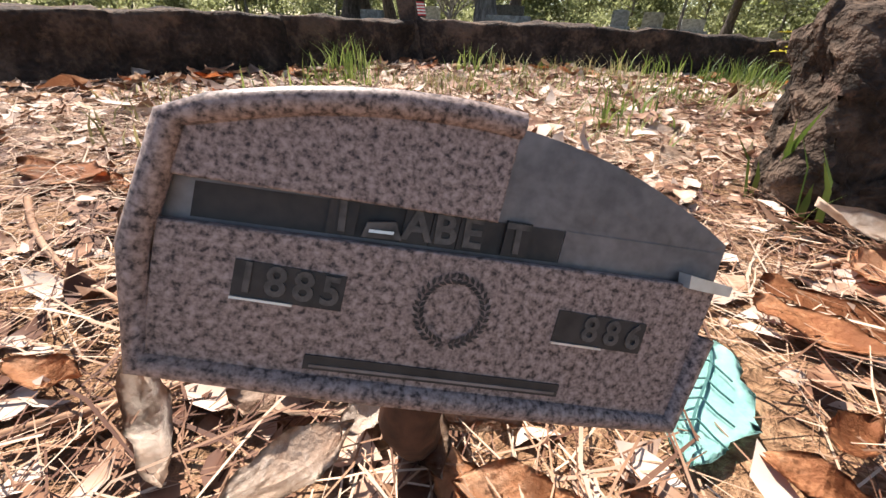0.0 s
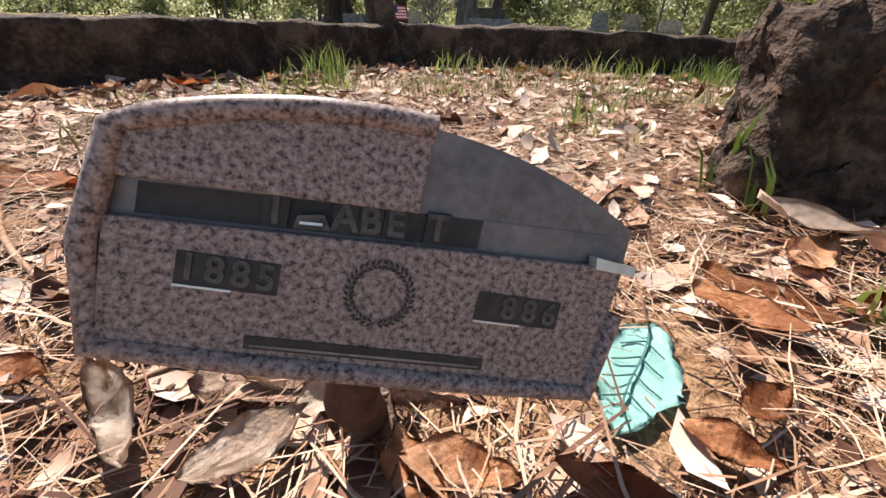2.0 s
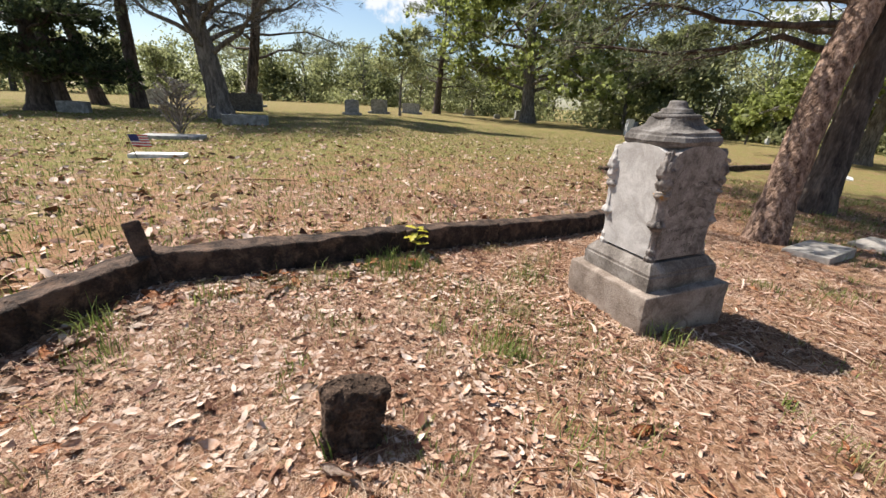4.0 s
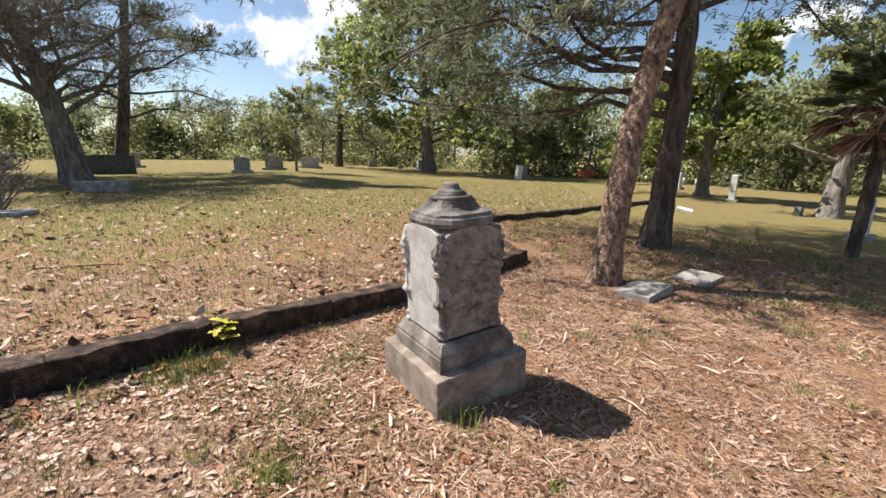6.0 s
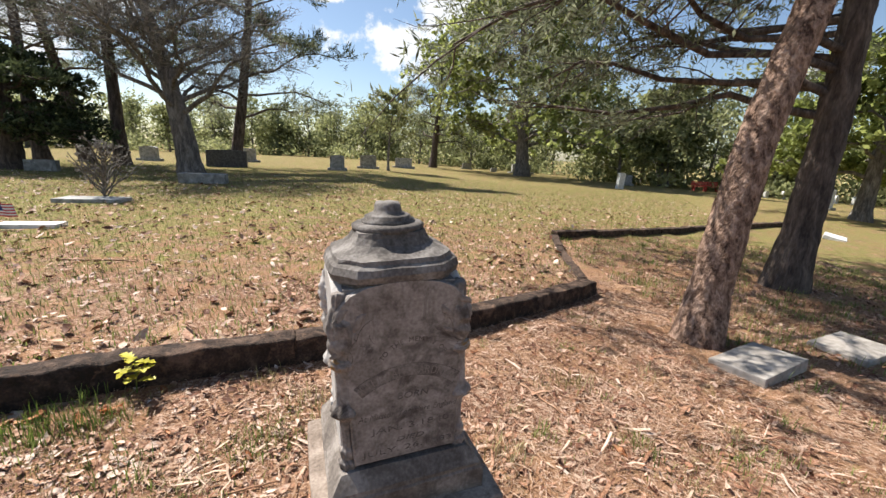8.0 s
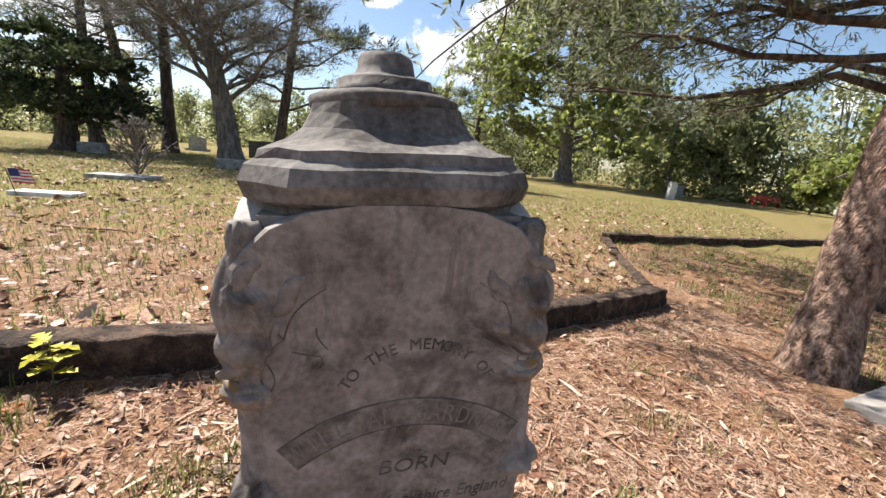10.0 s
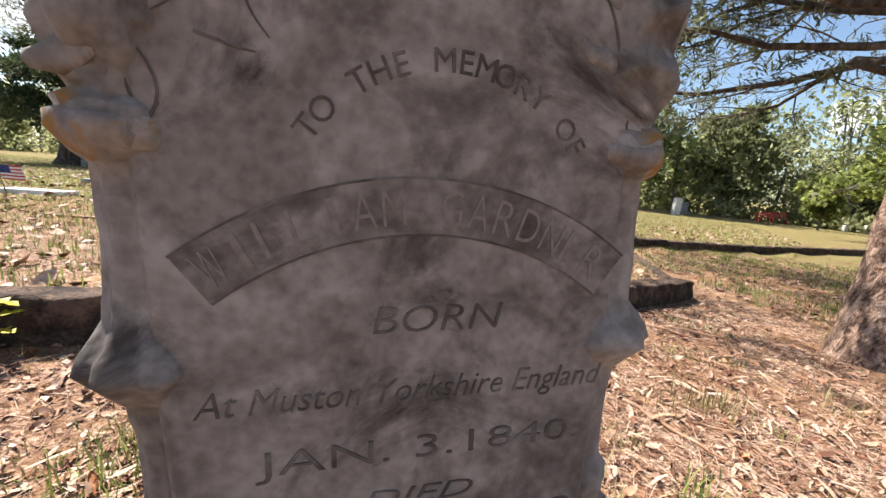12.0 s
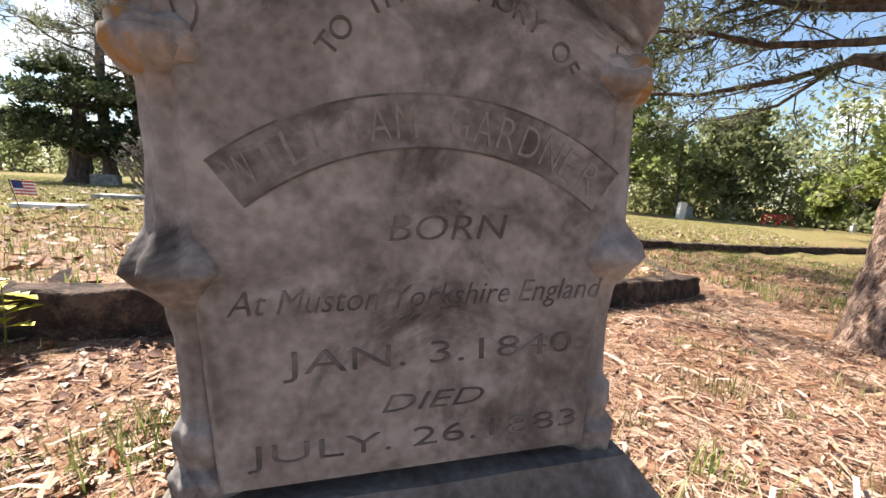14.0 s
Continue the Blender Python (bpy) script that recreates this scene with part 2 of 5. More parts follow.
M["straw"] = material("pine_straw", [(0.11, 0.045, 0.026), (0.33, 0.18, 0.105), (0.52, 0.37, 0.265)], 0.75, 2.0, 15, 0, island=0.5)
M["red_straw"] = material("reddish_pine_straw", [(0.085, 0.036, 0.022), (0.28, 0.15, 0.092), (0.52, 0.38, 0.28)], 0.75, 2.0, 15, 0, island=0.6)
M["dead_leaf"] = material("dead_leaves", [(0.11, 0.045, 0.026), (0.30, 0.15, 0.085), (0.46, 0.29, 0.20), (0.56, 0.43, 0.35)], 0.7, 3.0, 60, 0.4, 0.003, island=0.6)
M["red_litter"] = material("reddish_broken_litter", [(0.09, 0.035, 0.02), (0.25, 0.115, 0.065), (0.38, 0.21, 0.135), (0.48, 0.33, 0.25)], 0.75, 3.0, 60, 0.3, 0.003, island=0.6)
M["pale_chip"] = material("pale_splintered_bark", [(0.13, 0.07, 0.042), (0.31, 0.19, 0.12), (0.52, 0.39, 0.29)], 0.8, 3.0, 40, 0.2, 0.002, island=0.55)
M["orange_leaf"] = material("orange_dead_leaf", [(0.28, 0.10, 0.04), (0.46, 0.20, 0.09), (0.56, 0.30, 0.17)], 0.75, 18.0, 140, 0.7, 0.004, per_object=0.45, spots=(0.22, 0.095, 0.045), spot_scale=30)
M["tan_leaf"] = material("tan_dead_leaf", [(0.30, 0.18, 0.12), (0.45, 0.32, 0.24), (0.56, 0.45, 0.37)], 0.75, 18.0, 140, 0.7, 0.004, per_object=0.4, spots=(0.27, 0.175, 0.12), spot_scale=30)
M["turquoise"] = material("turquoise_fabric", [(0.32, 0.58, 0.53), (0.41, 0.68, 0.62), (0.50, 0.74, 0.69)], 0.6, 10, 300, 0.3, 0.001)
M["vein"] = material("dark_vein", [(0.04, 0.11, 0.10), (0.08, 0.18, 0.165)], 0.8, 30, 90, 0)
M["speckle"] = material("speckled_plastic_granite", [(0.05, 0.036, 0.034), (0.27, 0.195, 0.17), (0.43, 0.325, 0.29)], 0.42, 400, 900, 0.2, 0.0006, distortion=0.2)
M["sheet"] = material("dull_grey_sheet_metal", [(0.13, 0.115, 0.11), (0.20, 0.178, 0.172), (0.27, 0.245, 0.238)], 0.5, 25, 200, 0.1, 0.001, metal=0.4,
                      spots=(0.20, 0.13, 0.10), spot_scale=40, spot_edge=(0.6, 0.7))
M["black_tile"] = material("dark_letter_tile", [(0.03, 0.026, 0.024), (0.06, 0.05, 0.045)], 0.5, 60, 200, 0.1, 0.001)
M["letter"] = material("worn_silver_letter", [(0.05, 0.043, 0.038), (0.15, 0.132, 0.12)], 0.5, 80, 300, 0.2, 0.001)
M["trim"] = material("aluminium_edge", [(0.5, 0.5, 0.5), (0.75, 0.75, 0.75)], 0.35, 40, 200, 0.1, 0.001, metal=0.6)
M["rust"] = material("rusty_stake", [(0.05, 0.025, 0.015), (0.13, 0.06, 0.035)], 0.85, 60, 200, 0.5, 0.002)
# dark colour standing in for the shade inside cut grooves
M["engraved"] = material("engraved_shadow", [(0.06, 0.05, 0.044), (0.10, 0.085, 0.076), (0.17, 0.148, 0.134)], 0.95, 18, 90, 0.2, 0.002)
M["stain"] = material("lichen_stained_marble", [(0.15, 0.125, 0.11), (0.25, 0.22, 0.20), (0.35, 0.32, 0.30)], 0.95, 18, 90, 0.5, 0.004, spots=(0.26, 0.135, 0.035), spot_scale=22, spot_edge=(0.47, 0.62))
M["banner"] = material("stained_banner_marble", [(0.10, 0.085, 0.075), (0.18, 0.157, 0.142), (0.27, 0.24, 0.222)], 0.9, 12, 90, 0.4, 0.004, distortion=1.5,
                       spots=(0.07, 0.058, 0.05), spot_scale=7.0, spot_edge=(0.50, 0.66))
M["roof"] = material("blackened_marble", [(0.05, 0.043, 0.038), (0.12, 0.105, 0.095), (0.23, 0.21, 0.195)], 0.9, 6, 80, 0.5, 0.005, spots=(0.28, 0.25, 0.22), spot_scale=5.0, spot_edge=(0.58, 0.75))
M["stone"] = material("grey_gravestone", [(0.17, 0.165, 0.16), (0.30, 0.295, 0.285), (0.43, 0.42, 0.41)], 0.8, 5, 60, 0.3, 0.006, per_object=0.2,
                      spots=(0.09, 0.085, 0.08), spot_scale=4)
M["white_stone"] = material("white_gravestone", [(0.45, 0.44, 0.42), (0.62, 0.61, 0.59), (0.72, 0.71, 0.70)], 0.7, 5, 60, 0.2, 0.004,
                            spots=(0.25, 0.24, 0.22), spot_scale=3)
M["dark_stone"] = material("dark_granite", [(0.035, 0.035, 0.04), (0.07, 0.07, 0.075), (0.11, 0.11, 0.115)], 0.5, 10, 150, 0.15, 0.003)
M["slate"] = material("pale_grey_granite", [(0.22, 0.195, 0.17), (0.31, 0.28, 0.25), (0.38, 0.35, 0.32)], 0.95, 12, 200, 0.15, 0.002)
M["red"] = material("red_painted_wood", [(0.28, 0.03, 0.025), (0.42, 0.06, 0.045), (0.50, 0.10, 0.08)], 0.6, 6, 60, 0.2, 0.003)
M["white_cloth"] = material("white_cloth", [(0.62, 0.61, 0.62), (0.75, 0.74, 0.75)], 0.8, 20, 200, 0.1, 0.001)
M["red_cloth"] = material("red_cloth", [(0.38, 0.04, 0.05), (0.5, 0.07, 0.08)], 0.8, 20, 200, 0.1, 0.001)
M["blue_cloth"] = material("blue_cloth", [(0.03, 0.04, 0.13), (0.05, 0.06, 0.2)], 0.8, 20, 200, 0.1, 0.001)


# ---- mesh helpers ----
def fast_mesh(name, v, f):
    """A mesh from numpy points and triangles."""
    v, f = np.asarray(v, dtype=np.float32), np.asarray(f, dtype=np.int32)
    me = bpy.data.meshes.new(name)
    me.vertices.add(len(v))
    me.vertices.foreach_set("co", v.ravel())
    me.loops.add(f.size)
    me.loops.foreach_set("vertex_index", f.ravel())
    me.polygons.add(len(f))
    k = f.shape[1]
    me.polygons.foreach_set("loop_start", np.arange(0, f.size, k, dtype=np.int32))
    me.update(calc_edges=True)
    return me


def put_mesh(name, me, mat, parent=None, label="", smooth=False, at=None):
    if mat is not None and not me.materials:
        me.materials.append(mat)
    if smooth:
        me.polygons.foreach_set("use_smooth", [True] * len(me.polygons))
    ob = new(name, me)
    if at is not None:
        ob.matrix_basis = at
    if parent is not None:
        ob.parent = parent
    if label:
        ob["label"] = label
    return ob


def islands(me, tidy="letter"):
    """Splits a mesh into one mesh for each connected piece."""
    n = len(me.vertices)
    root = list(range(n))

    def find(i):
        while root[i] != i:
            root[i] = root[root[i]]
            i = root[i]
        return i

    for p in me.polygons:
        v = list(p.vertices)
        for k in v[1:]:
            root[find(v[0])] = find(k)
    groups = {}
    for p in me.polygons:
        groups.setdefault(find(p.vertices[0]), []).append(list(p.vertices))
    out = []
    for faces in groups.values():
        ids = sorted({i for f in faces for i in f})
        at = {i: k for k, i in enumerate(ids)}
        m2 = bpy.data.meshes.new(tidy)
        m2.from_pydata([me.vertices[i].co for i in ids], [], [[at[i] for i in f] for f in faces])
        out.append(m2)
    bpy.data.meshes.remove(me)
    return out


def part(name, bm, mat, parent=None, label="", smooth=False, at=None):
    """Links a bmesh as one mesh object under a thing or under a part."""
    bmesh.ops.recalc_face_normals(bm, faces=bm.faces)
    me = bpy.data.meshes.new(name)
    bm.to_mesh(me)
    bm.free()
    return put_mesh(name, me, mat, parent, label, smooth, at)


def thing(name, m, label, category, group="", kind=""):
    ob = new(name)
    ob.matrix_basis = m
    return tagged(ob, label, category, group, kind)


def box(sx, sy, sz, at=(0, 0, 0), bevel=0.0, top=1.0, cuts=0, rough=0.0, seed=0, bm=None, segs=2):
    """A box standing on at, its top scaled by top, edges bevelled, faces roughened."""
    own = bmesh.new()
    bmesh.ops.create_cube(own, size=1)
    for v in own.verts:
        k = top if v.co.z > 0 else 1.0
        v.co = Vector((v.co.x * sx * k, v.co.y * sy * k, (v.co.z + 0.5) * sz))
    if bevel:
        bmesh.ops.bevel(own, geom=list(own.edges), offset=bevel, segments=segs, affect='EDGES', profile=0.6)
    if cuts:
        bmesh.ops.subdivide_edges(own, edges=[e for e in own.edges if e.calc_length() > 0.03], cuts=cuts, use_grid_fill=True)
    if rough:
        o = Vector((seed * 3.7, seed * 1.3, seed * 2.1))
        for v in own.verts:
            v.co += noise.noise_vector(v.co * 9 + o) * rough + noise.noise_vector(v.co * 33 + o) * rough * 0.5
    for v in own.verts:
        v.co += Vector(at)
    if bm is None:
        return own
    me = bpy.data.meshes.new("tmp")
    own.to_mesh(me)
    own.free()
    bm.from_mesh(me)
    bpy.data.meshes.remove(me)
    return bm


def loft(profile, sides, at=(0, 0, 0), square=False, turn=0.0, rough=0.0, seed=0, flute=0.0):
    """A solid of stacked rings: profile rows (radius, z); square keeps flat faces at that half-width."""
    bm = bmesh.new()
    rings = []
    for r, z in profile:
        ring = []
        for i in range(sides):
            a = turn + 2 * math.pi * i / sides
            k = 1 / max(abs(math.cos(a)), abs(math.sin(a))) if square else 1.0
            if flute:
                k *= 1 - flute * (0.5 + 0.5 * math.cos(8 * a))
            p = Vector((r * k * math.cos(a), r * k * math.sin(a), z))
            if rough:
                p += noise.noise_vector(p * 30 + Vector((seed, 0, 0))) * rough
            ring.append(bm.verts.new(p + Vector(at)))
        rings.append(ring)
    for a, b in zip(rings, rings[1:]):
        for i in range(sides):
            bm.faces.new((a[i], a[(i + 1) % sides], b[(i + 1) % sides], b[i]))
    bm.faces.new(rings[0][::-1])
    bm.faces.new(rings[-1])
    return bm


def tube(V, F, pts, radii, sides=6):
    """Adds a tapered tube along pts to the lists V and F (triangles)."""
    start = len(V)
    n = len(pts)
    for i, p in enumerate(pts):
        d = (pts[min(i + 1, n - 1)] - pts[max(i - 1, 0)]).normalized()
        s = d.cross(Vector((0.3, 0.2, 1)) if abs(d.z) < 0.9 else Vector((1, 0.1, 0))).normalized()
        t = d.cross(s)
        for k in range(sides):
            a = 2 * math.pi * k / sides
            V.append(p + (s * math.cos(a) + t * math.sin(a)) * radii[i])
    for i in range(n - 1):
        for k in range(sides):
            a, b = start + i * sides + k, start + i * sides + (k + 1) % sides
            F.append((a, b, b + sides))
            F.append((a, b + sides, a + sides))


def smoothstep(a, b, x):
    t = np.clip((x - a) / (b - a), 0, 1)
    return t * t * (3 - 2 * t)


# ---- ground ----
KERB = [(-5.5, -6.0), (-3.5, -0.8), (-2.85, 1.0), (-2.65, 1.55), (-2.42, 2.2), (-1.58, 2.44), (-0.75, 2.87), (0.15, 3.24), (1.41, 3.9),
        (2.42, 4.56), (3.5, 5.4), (4.0, 7.7), (4.5, 9.4), (10.8, 12.5), (16.0, 15.0), (90.0, 50.0)]


def kerb_distance(x, y):
    """Signed distance from the inner foot of the kerb: positive in the open field."""
    best = np.full(np.shape(x), 1e9)
    sign = np.ones(np.shape(x))
    for (ax, ay), (bx, by) in zip(KERB, KERB[1:]):
        dx, dy = bx - ax, by - ay
        t = np.clip(((x - ax) * dx + (y - ay) * dy) / (dx * dx + dy * dy), 0, 1)
        ex, ey = x - ax - t * dx, y - ay - t * dy
        d = np.hypot(ex, ey)
        near = d < best - 1e-9
        best = np.where(near, d, best)
        sign = np.where(near, np.where(dx * ey - dy * ex > 0, 1.0, -1.0), sign)
    return best * sign


def land(x, y):
    """Height of the ground."""
    x, y = np.asarray(x, float), np.asarray(y, float)
    fx = np.where(x < -1, 0.09, np.where(x < 8, -0.055 * (x - 0.65), -0.404 - 0.03 * (x - 8)))
    z = 0.03 + np.maximum(fx, -3.5) - 0.01 * (np.minimum(y, 6) - 1.6)
    z = z + 0.11 * smoothstep(0.03, 0.22, kerb_distance(x, y))
    near = np.clip(1.3 - np.hypot(x, y - 2) / 30, 0.0, 1)
    z = z + near * (0.012 * np.sin(2.1 * x + 0.7 * y) * np.cos(1.7 * y - 0.4 * x) + 0.006 * np.sin(5.3 * x + 1.1) * np.sin(4.9 * y + 0.6 * x))
    return z


def lz(x, y):
    return float(land(x, y))


def axis(lo, hi, step, far):
    a = list(np.arange(lo, hi, step))
    d, s = hi, step
    up, dn = [], []
    while d < far:
        up.append(d)
        s = min(s * 1.18, 60)
        d += s
    d, s = lo - step, step
    while d > -far:
        dn.append(d)
        s = min(s * 1.18, 60)
        d -= s
    return np.array(dn[::-1] + a + up)


gx, gy = axis(-3.6, 6.0, 0.05, 900), axis(-0.6, 6.5, 0.05, 900)
GX, GY = np.meshgrid(gx, gy)
gv = np.stack([GX.ravel(), GY.ravel(), land(GX, GY).ravel()], 1)
rg = np.random.default_rng(3)
gv[:, 2] += rg.normal(0, 0.0035, len(gv))
ni, nj = len(gx), len(gy)
q = (np.arange(nj - 1)[:, None] * ni + np.arange(ni - 1)[None, :]).ravel()
ground = put_mesh("ground", fast_mesh("ground", gv, np.stack([q, q + 1, q + ni + 1, q + ni], 1)), M["ground"], smooth=True)
tagged(ground, "leaf-littered sandy ground with thin sunlit grass", "ground", kind="structure")


# ---- kerb around the plot ----
def kerb_run(label, pts, height, width, block, seed, sink=0.12, broken=False):
    rnd = random.Random(seed)
    run = thing("stone_kerb", pose(pts[0][0], pts[0][1], lz(*pts[0])), label, "kerb", kind="structure")
    base = run.matrix_basis.translation
    for (ax, ay), (bx, by) in zip(pts, pts[1:]):
        length = math.hypot(bx - ax, by - ay)
        n = max(1, round(length / block))
        yaw = math.atan2(by - ay, bx - ax)
        nx, ny = -math.sin(yaw), math.cos(yaw)
        for i in range(n):
            t = (i + 0.5) / n
            w = width * rnd.uniform(0.95, 1.06)
            cx, cy = ax + (bx - ax) * t + nx * w / 2, ay + (by - ay) * t + ny * w / 2
            z = lz(ax + (bx - ax) * t - nx * 0.1, ay + (by - ay) * t - ny * 0.1)
            h = height * rnd.uniform(0.97, 1.03) + sink
            rise = (lz(bx - nx * 0.1, by - ny * 0.1) - lz(ax - nx * 0.1, ay - ny * 0.1)) / length
            bm = box(length / n + 0.02, w, h, bevel=0.02, cuts=9, rough=0.021, seed=rnd.randint(0, 99))
            part("kerb_block", bm, M["kerb"], run, smooth=True,
                 at=pose(cx - base.x, cy - base.y, z - sink - base.z, rnd.uniform(-1.5, 1.5), -math.degrees(math.atan(rise)), math.degrees(yaw) + rnd.uniform(-0.8, 0.8)))
    return run


kerb_run("low blackened concrete kerb around the grave plot", KERB[1:5], 0.20, 0.19, 0.9, 1)
kerb_run("low blackened concrete kerb edging the grassy field", KERB[4:11], 0.20, 0.19, 1.0, 2)
kerb_run("low crumbling kerb of the neighbouring plot", KERB[10:13], 0.11, 0.17, 0.45, 3)
kerb_run("low dark kerb at the far side of the plot", KERB[12:15], 0.19, 0.22, 1.3, 4)

post = thing("corner_post", pose(-2.385, 2.2, lz(-2.4, 2.1) - 0.1, -12, -13, 18), "weathered dark square post leaning at the kerb corner", "post")
part("shaft", box(0.085, 0.085, 0.53, bevel=0.01, cuts=3, rough=0.006, seed=5), M["kerb"], post, smooth=True)


# ---- letters ----
def letters(text, size, depth, shear=0.0, bold=0.0):
    """Text as a mesh lying in its xy plane, centred."""
    cu = bpy.data.curves.new("lettering", 'FONT')
    cu.body, cu.size, cu.extrude, cu.shear, cu.offset = text, size, depth, shear, bold
    cu.align_x, cu.align_y = 'CENTER', 'CENTER'
    cu.resolution_u = 3
    tmp = bpy.data.objects.new("lettering", cu)
    scene.collection.objects.link(tmp)
    me = bpy.data.meshes.new_from_object(tmp.evaluated_get(bpy.context.evaluated_depsgraph_get()))
    bpy.data.objects.remove(tmp)
    bpy.data.curves.remove(cu)
    me.materials.clear()
    return me


def fit_width(me, width):
    xs = [v.co.x for v in me.vertices]
    k = width / (max(xs) - min(xs))
    mid = (max(xs) + min(xs)) / 2
    for v in me.vertices:
        v.co.x = (v.co.x - mid) * k
    return me


# ---- the marble monument ----
monument = thing("grave_monument", pose(0.903, 2.02, -0.02, 0, -2.2, 14),
                 "weathered grey marble grave monument with corner columns on a concrete base", "gravestone")
part("base", box(0.715, 0.715, 0.31, bevel=0.012, cuts=5, rough=0.006, seed=1), M["concrete"], monument, "rough brown concrete base", smooth=True)
bm = loft([(0.292, 0.305), (0.292, 0.395), (0.286, 0.402), (0.286, 0.42), (0.25, 0.468), (0.245, 0.475)], 32, square=True, turn=math.pi / 4, rough=0.004)
part("plinth", bm, M["plinth"], monument, "stained marble plinth", smooth=False)
bm = box(0.40, 0.40, 0.69, at=(0, 0, 0.468), cuts=6, rough=0.003, seed=2)
die = part("die", bm, M["marble"], monument, "stained grey marble shaft")


def face_panel(angle):
    """Flat inscription panel with scalloped shoulders, on one face of the shaft."""
    p = bmesh.new()
    right = [(0.196, 0.49), (0.205, 0.70), (0.209, 0.895), (0.224, 0.915), (0.218, 0.935), (0.232, 0.955), (0.25, 0.97), (0.242, 0.99), (0.252, 1.01), (0.254, 1.04), (0.243, 1.065), (0.234, 1.09), (0.212, 1.12), (0.185, 1.145), (0.13, 1.168), (0.06, 1.178)]
    if abs(math.sin(angle)) > 0.5:           # plain shoulders on the side faces
        right = [(min(x, 0.205), z) for x, z in right]
    pts = right + [(-x, z) for x, z in right[::-1]]
    a = [p.verts.new((x, -0.2, z)) for x, z in pts]
    m = [p.verts.new((x, -0.228, z)) for x, z in pts]
    b = [p.verts.new((x * 0.965, -0.236, z if z > 0.5 else z + 0.003)) for x, z in pts]
    p.faces.new(b)
    for i in range(len(pts)):
        j = (i + 1) % len(pts)
        p.faces.new((a[i], a[j], m[j], m[i]))
        p.faces.new((m[i], m[j], b[j], b[i]))
    bmesh.ops.rotate(p, verts=p.verts, cent=(0, 0, 0), matrix=Matrix.Rotation(angle, 3, 'Z'))
    # front gets the shade-darkened marble, the other faces the sun-lightened copy
    return part("panel", p, M["marble"] if angle == 0 else M["sunlit_marble"], die, "stained inscribed face, darkened to carry its shade" if angle == 0 else "smooth marble face, lightened to carry sunlight")


for k in range(4):
    face_panel(k * math.pi / 2)
COLUMN = [(0.026, 0.468), (0.036, 0.476), (0.037, 0.50), (0.026, 0.512), (0.030, 0.53), (0.029, 0.548), (0.020, 0.562), (0.021, 0.64), (0.026, 0.672),
          (0.057, 0.708), (0.053, 0.720), (0.034, 0.748), (0.031, 0.80), (0.031, 0.872), (0.040, 0.880), (0.050, 0.894), (0.047, 0.912), (0.038, 0.922),
          (0.044, 0.94), (0.054, 0.965), (0.047, 0.99), (0.055, 1.02), (0.052, 1.05), (0.040, 1.075), (0.030, 1.11), (0.024, 1.15)]
for sx, sy in ((-1, -1), (1, -1), (1, 1), (-1, 1)):
    dense = []
    for (r0, z0), (r1, z1) in zip(COLUMN, COLUMN[1:]):
        for i in range(4):
            dense.append((r0 + (r1 - r0) * i / 4, z0 + (z1 - z0) * i / 4))
    dense.append(COLUMN[-1])
    bm = loft(dense, 40, at=(sx * 0.213, sy * 0.199, 0), rough=0.003, seed=sx * 3 + sy, flute=0.13)
    for v in bm.verts:
        if v.co.z > 0.93:                    # worn carved foliage above the capital
            v.co += noise.noise_vector(v.co * 26 + Vector((sx, sy, 0))) * 0.008 + noise.noise_vector(v.co * 60) * 0.005
    # front columns carry painted shade, rear ones painted sunlight
    col = part("corner_column", bm, M["marble"] if sy < 0 else M["sunlit_marble"], monument, smooth=True)
    bm = loft([(0.030, 0.878), (0.044, 0.883), (0.050, 0.892), (0.049, 0.902), (0.040, 0.908), (0.044, 0.914), (0.036, 0.924)], 36, at=(sx * 0.213, sy * 0.199, 0), rough=0.008, seed=sx * 5 + sy)
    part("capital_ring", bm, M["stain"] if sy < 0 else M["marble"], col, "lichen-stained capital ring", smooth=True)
# carved leaves on the shoulders
rnd = random.Random(3)
for side in (-1, 1):
    for k in range(9):
        z = rnd.uniform(0.95, 1.09)
        x = side * rnd.uniform(0.15, 0.232)
        b = bmesh.new()
        bmesh.ops.create_icosphere(b, subdivisions=2, radius=1.0)
        for v in b.verts:
            v.co = Vector((v.co.x * 0.034, v.co.y * 0.0032, v.co.z * 0.012)) * rnd.uniform(0.98, 1.02)
            v.co.z += 0.004 * math.sin(v.co.x * 120)
        part("carved_leaf", b, M["marble"], die, smooth=True, at=pose(x, -0.2355, z, 0, rnd.uniform(20, 70) * side, 0) @ Matrix.Diagonal((rnd.uniform(0.7, 1.2),) * 3 + (1,)))
# roll and roof above the shaft
bm = loft([(0.205, 1.085), (0.226, 1.096), (0.228, 1.108), (0.212, 1.112), (0.212, 1.126), (0.232, 1.131), (0.234, 1.148), (0.218, 1.152), (0.218, 1.168),
           (0.234, 1.178), (0.241, 1.202), (0.232, 1.226), (0.218, 1.236), (0.214, 1.25), (0.196, 1.256), (0.172, 1.266), (0.148, 1.284), (0.134, 1.308), (0.128, 1.326)],
          32, square=True, turn=math.pi / 4, rough=0.004)
for v in bm.verts:
    m = max(abs(v.co.x), abs(v.co.y))
    s = abs(abs(v.co.x) - abs(v.co.y))
    if s < m * 0.42:                       # cut the corners of the roof
        k = 1 - 0.2 * (1 - s / (m * 0.42))
        v.co.x *= k
        v.co.y *= k
part("roof", bm, M["roof"], monument, "dark moulded marble roof", smooth=False)
bm = loft([(0.118, 1.318), (0.136, 1.322), (0.138, 1.340), (0.124, 1.348), (0.10, 1.349)], 24, square=False, rough=0.003)
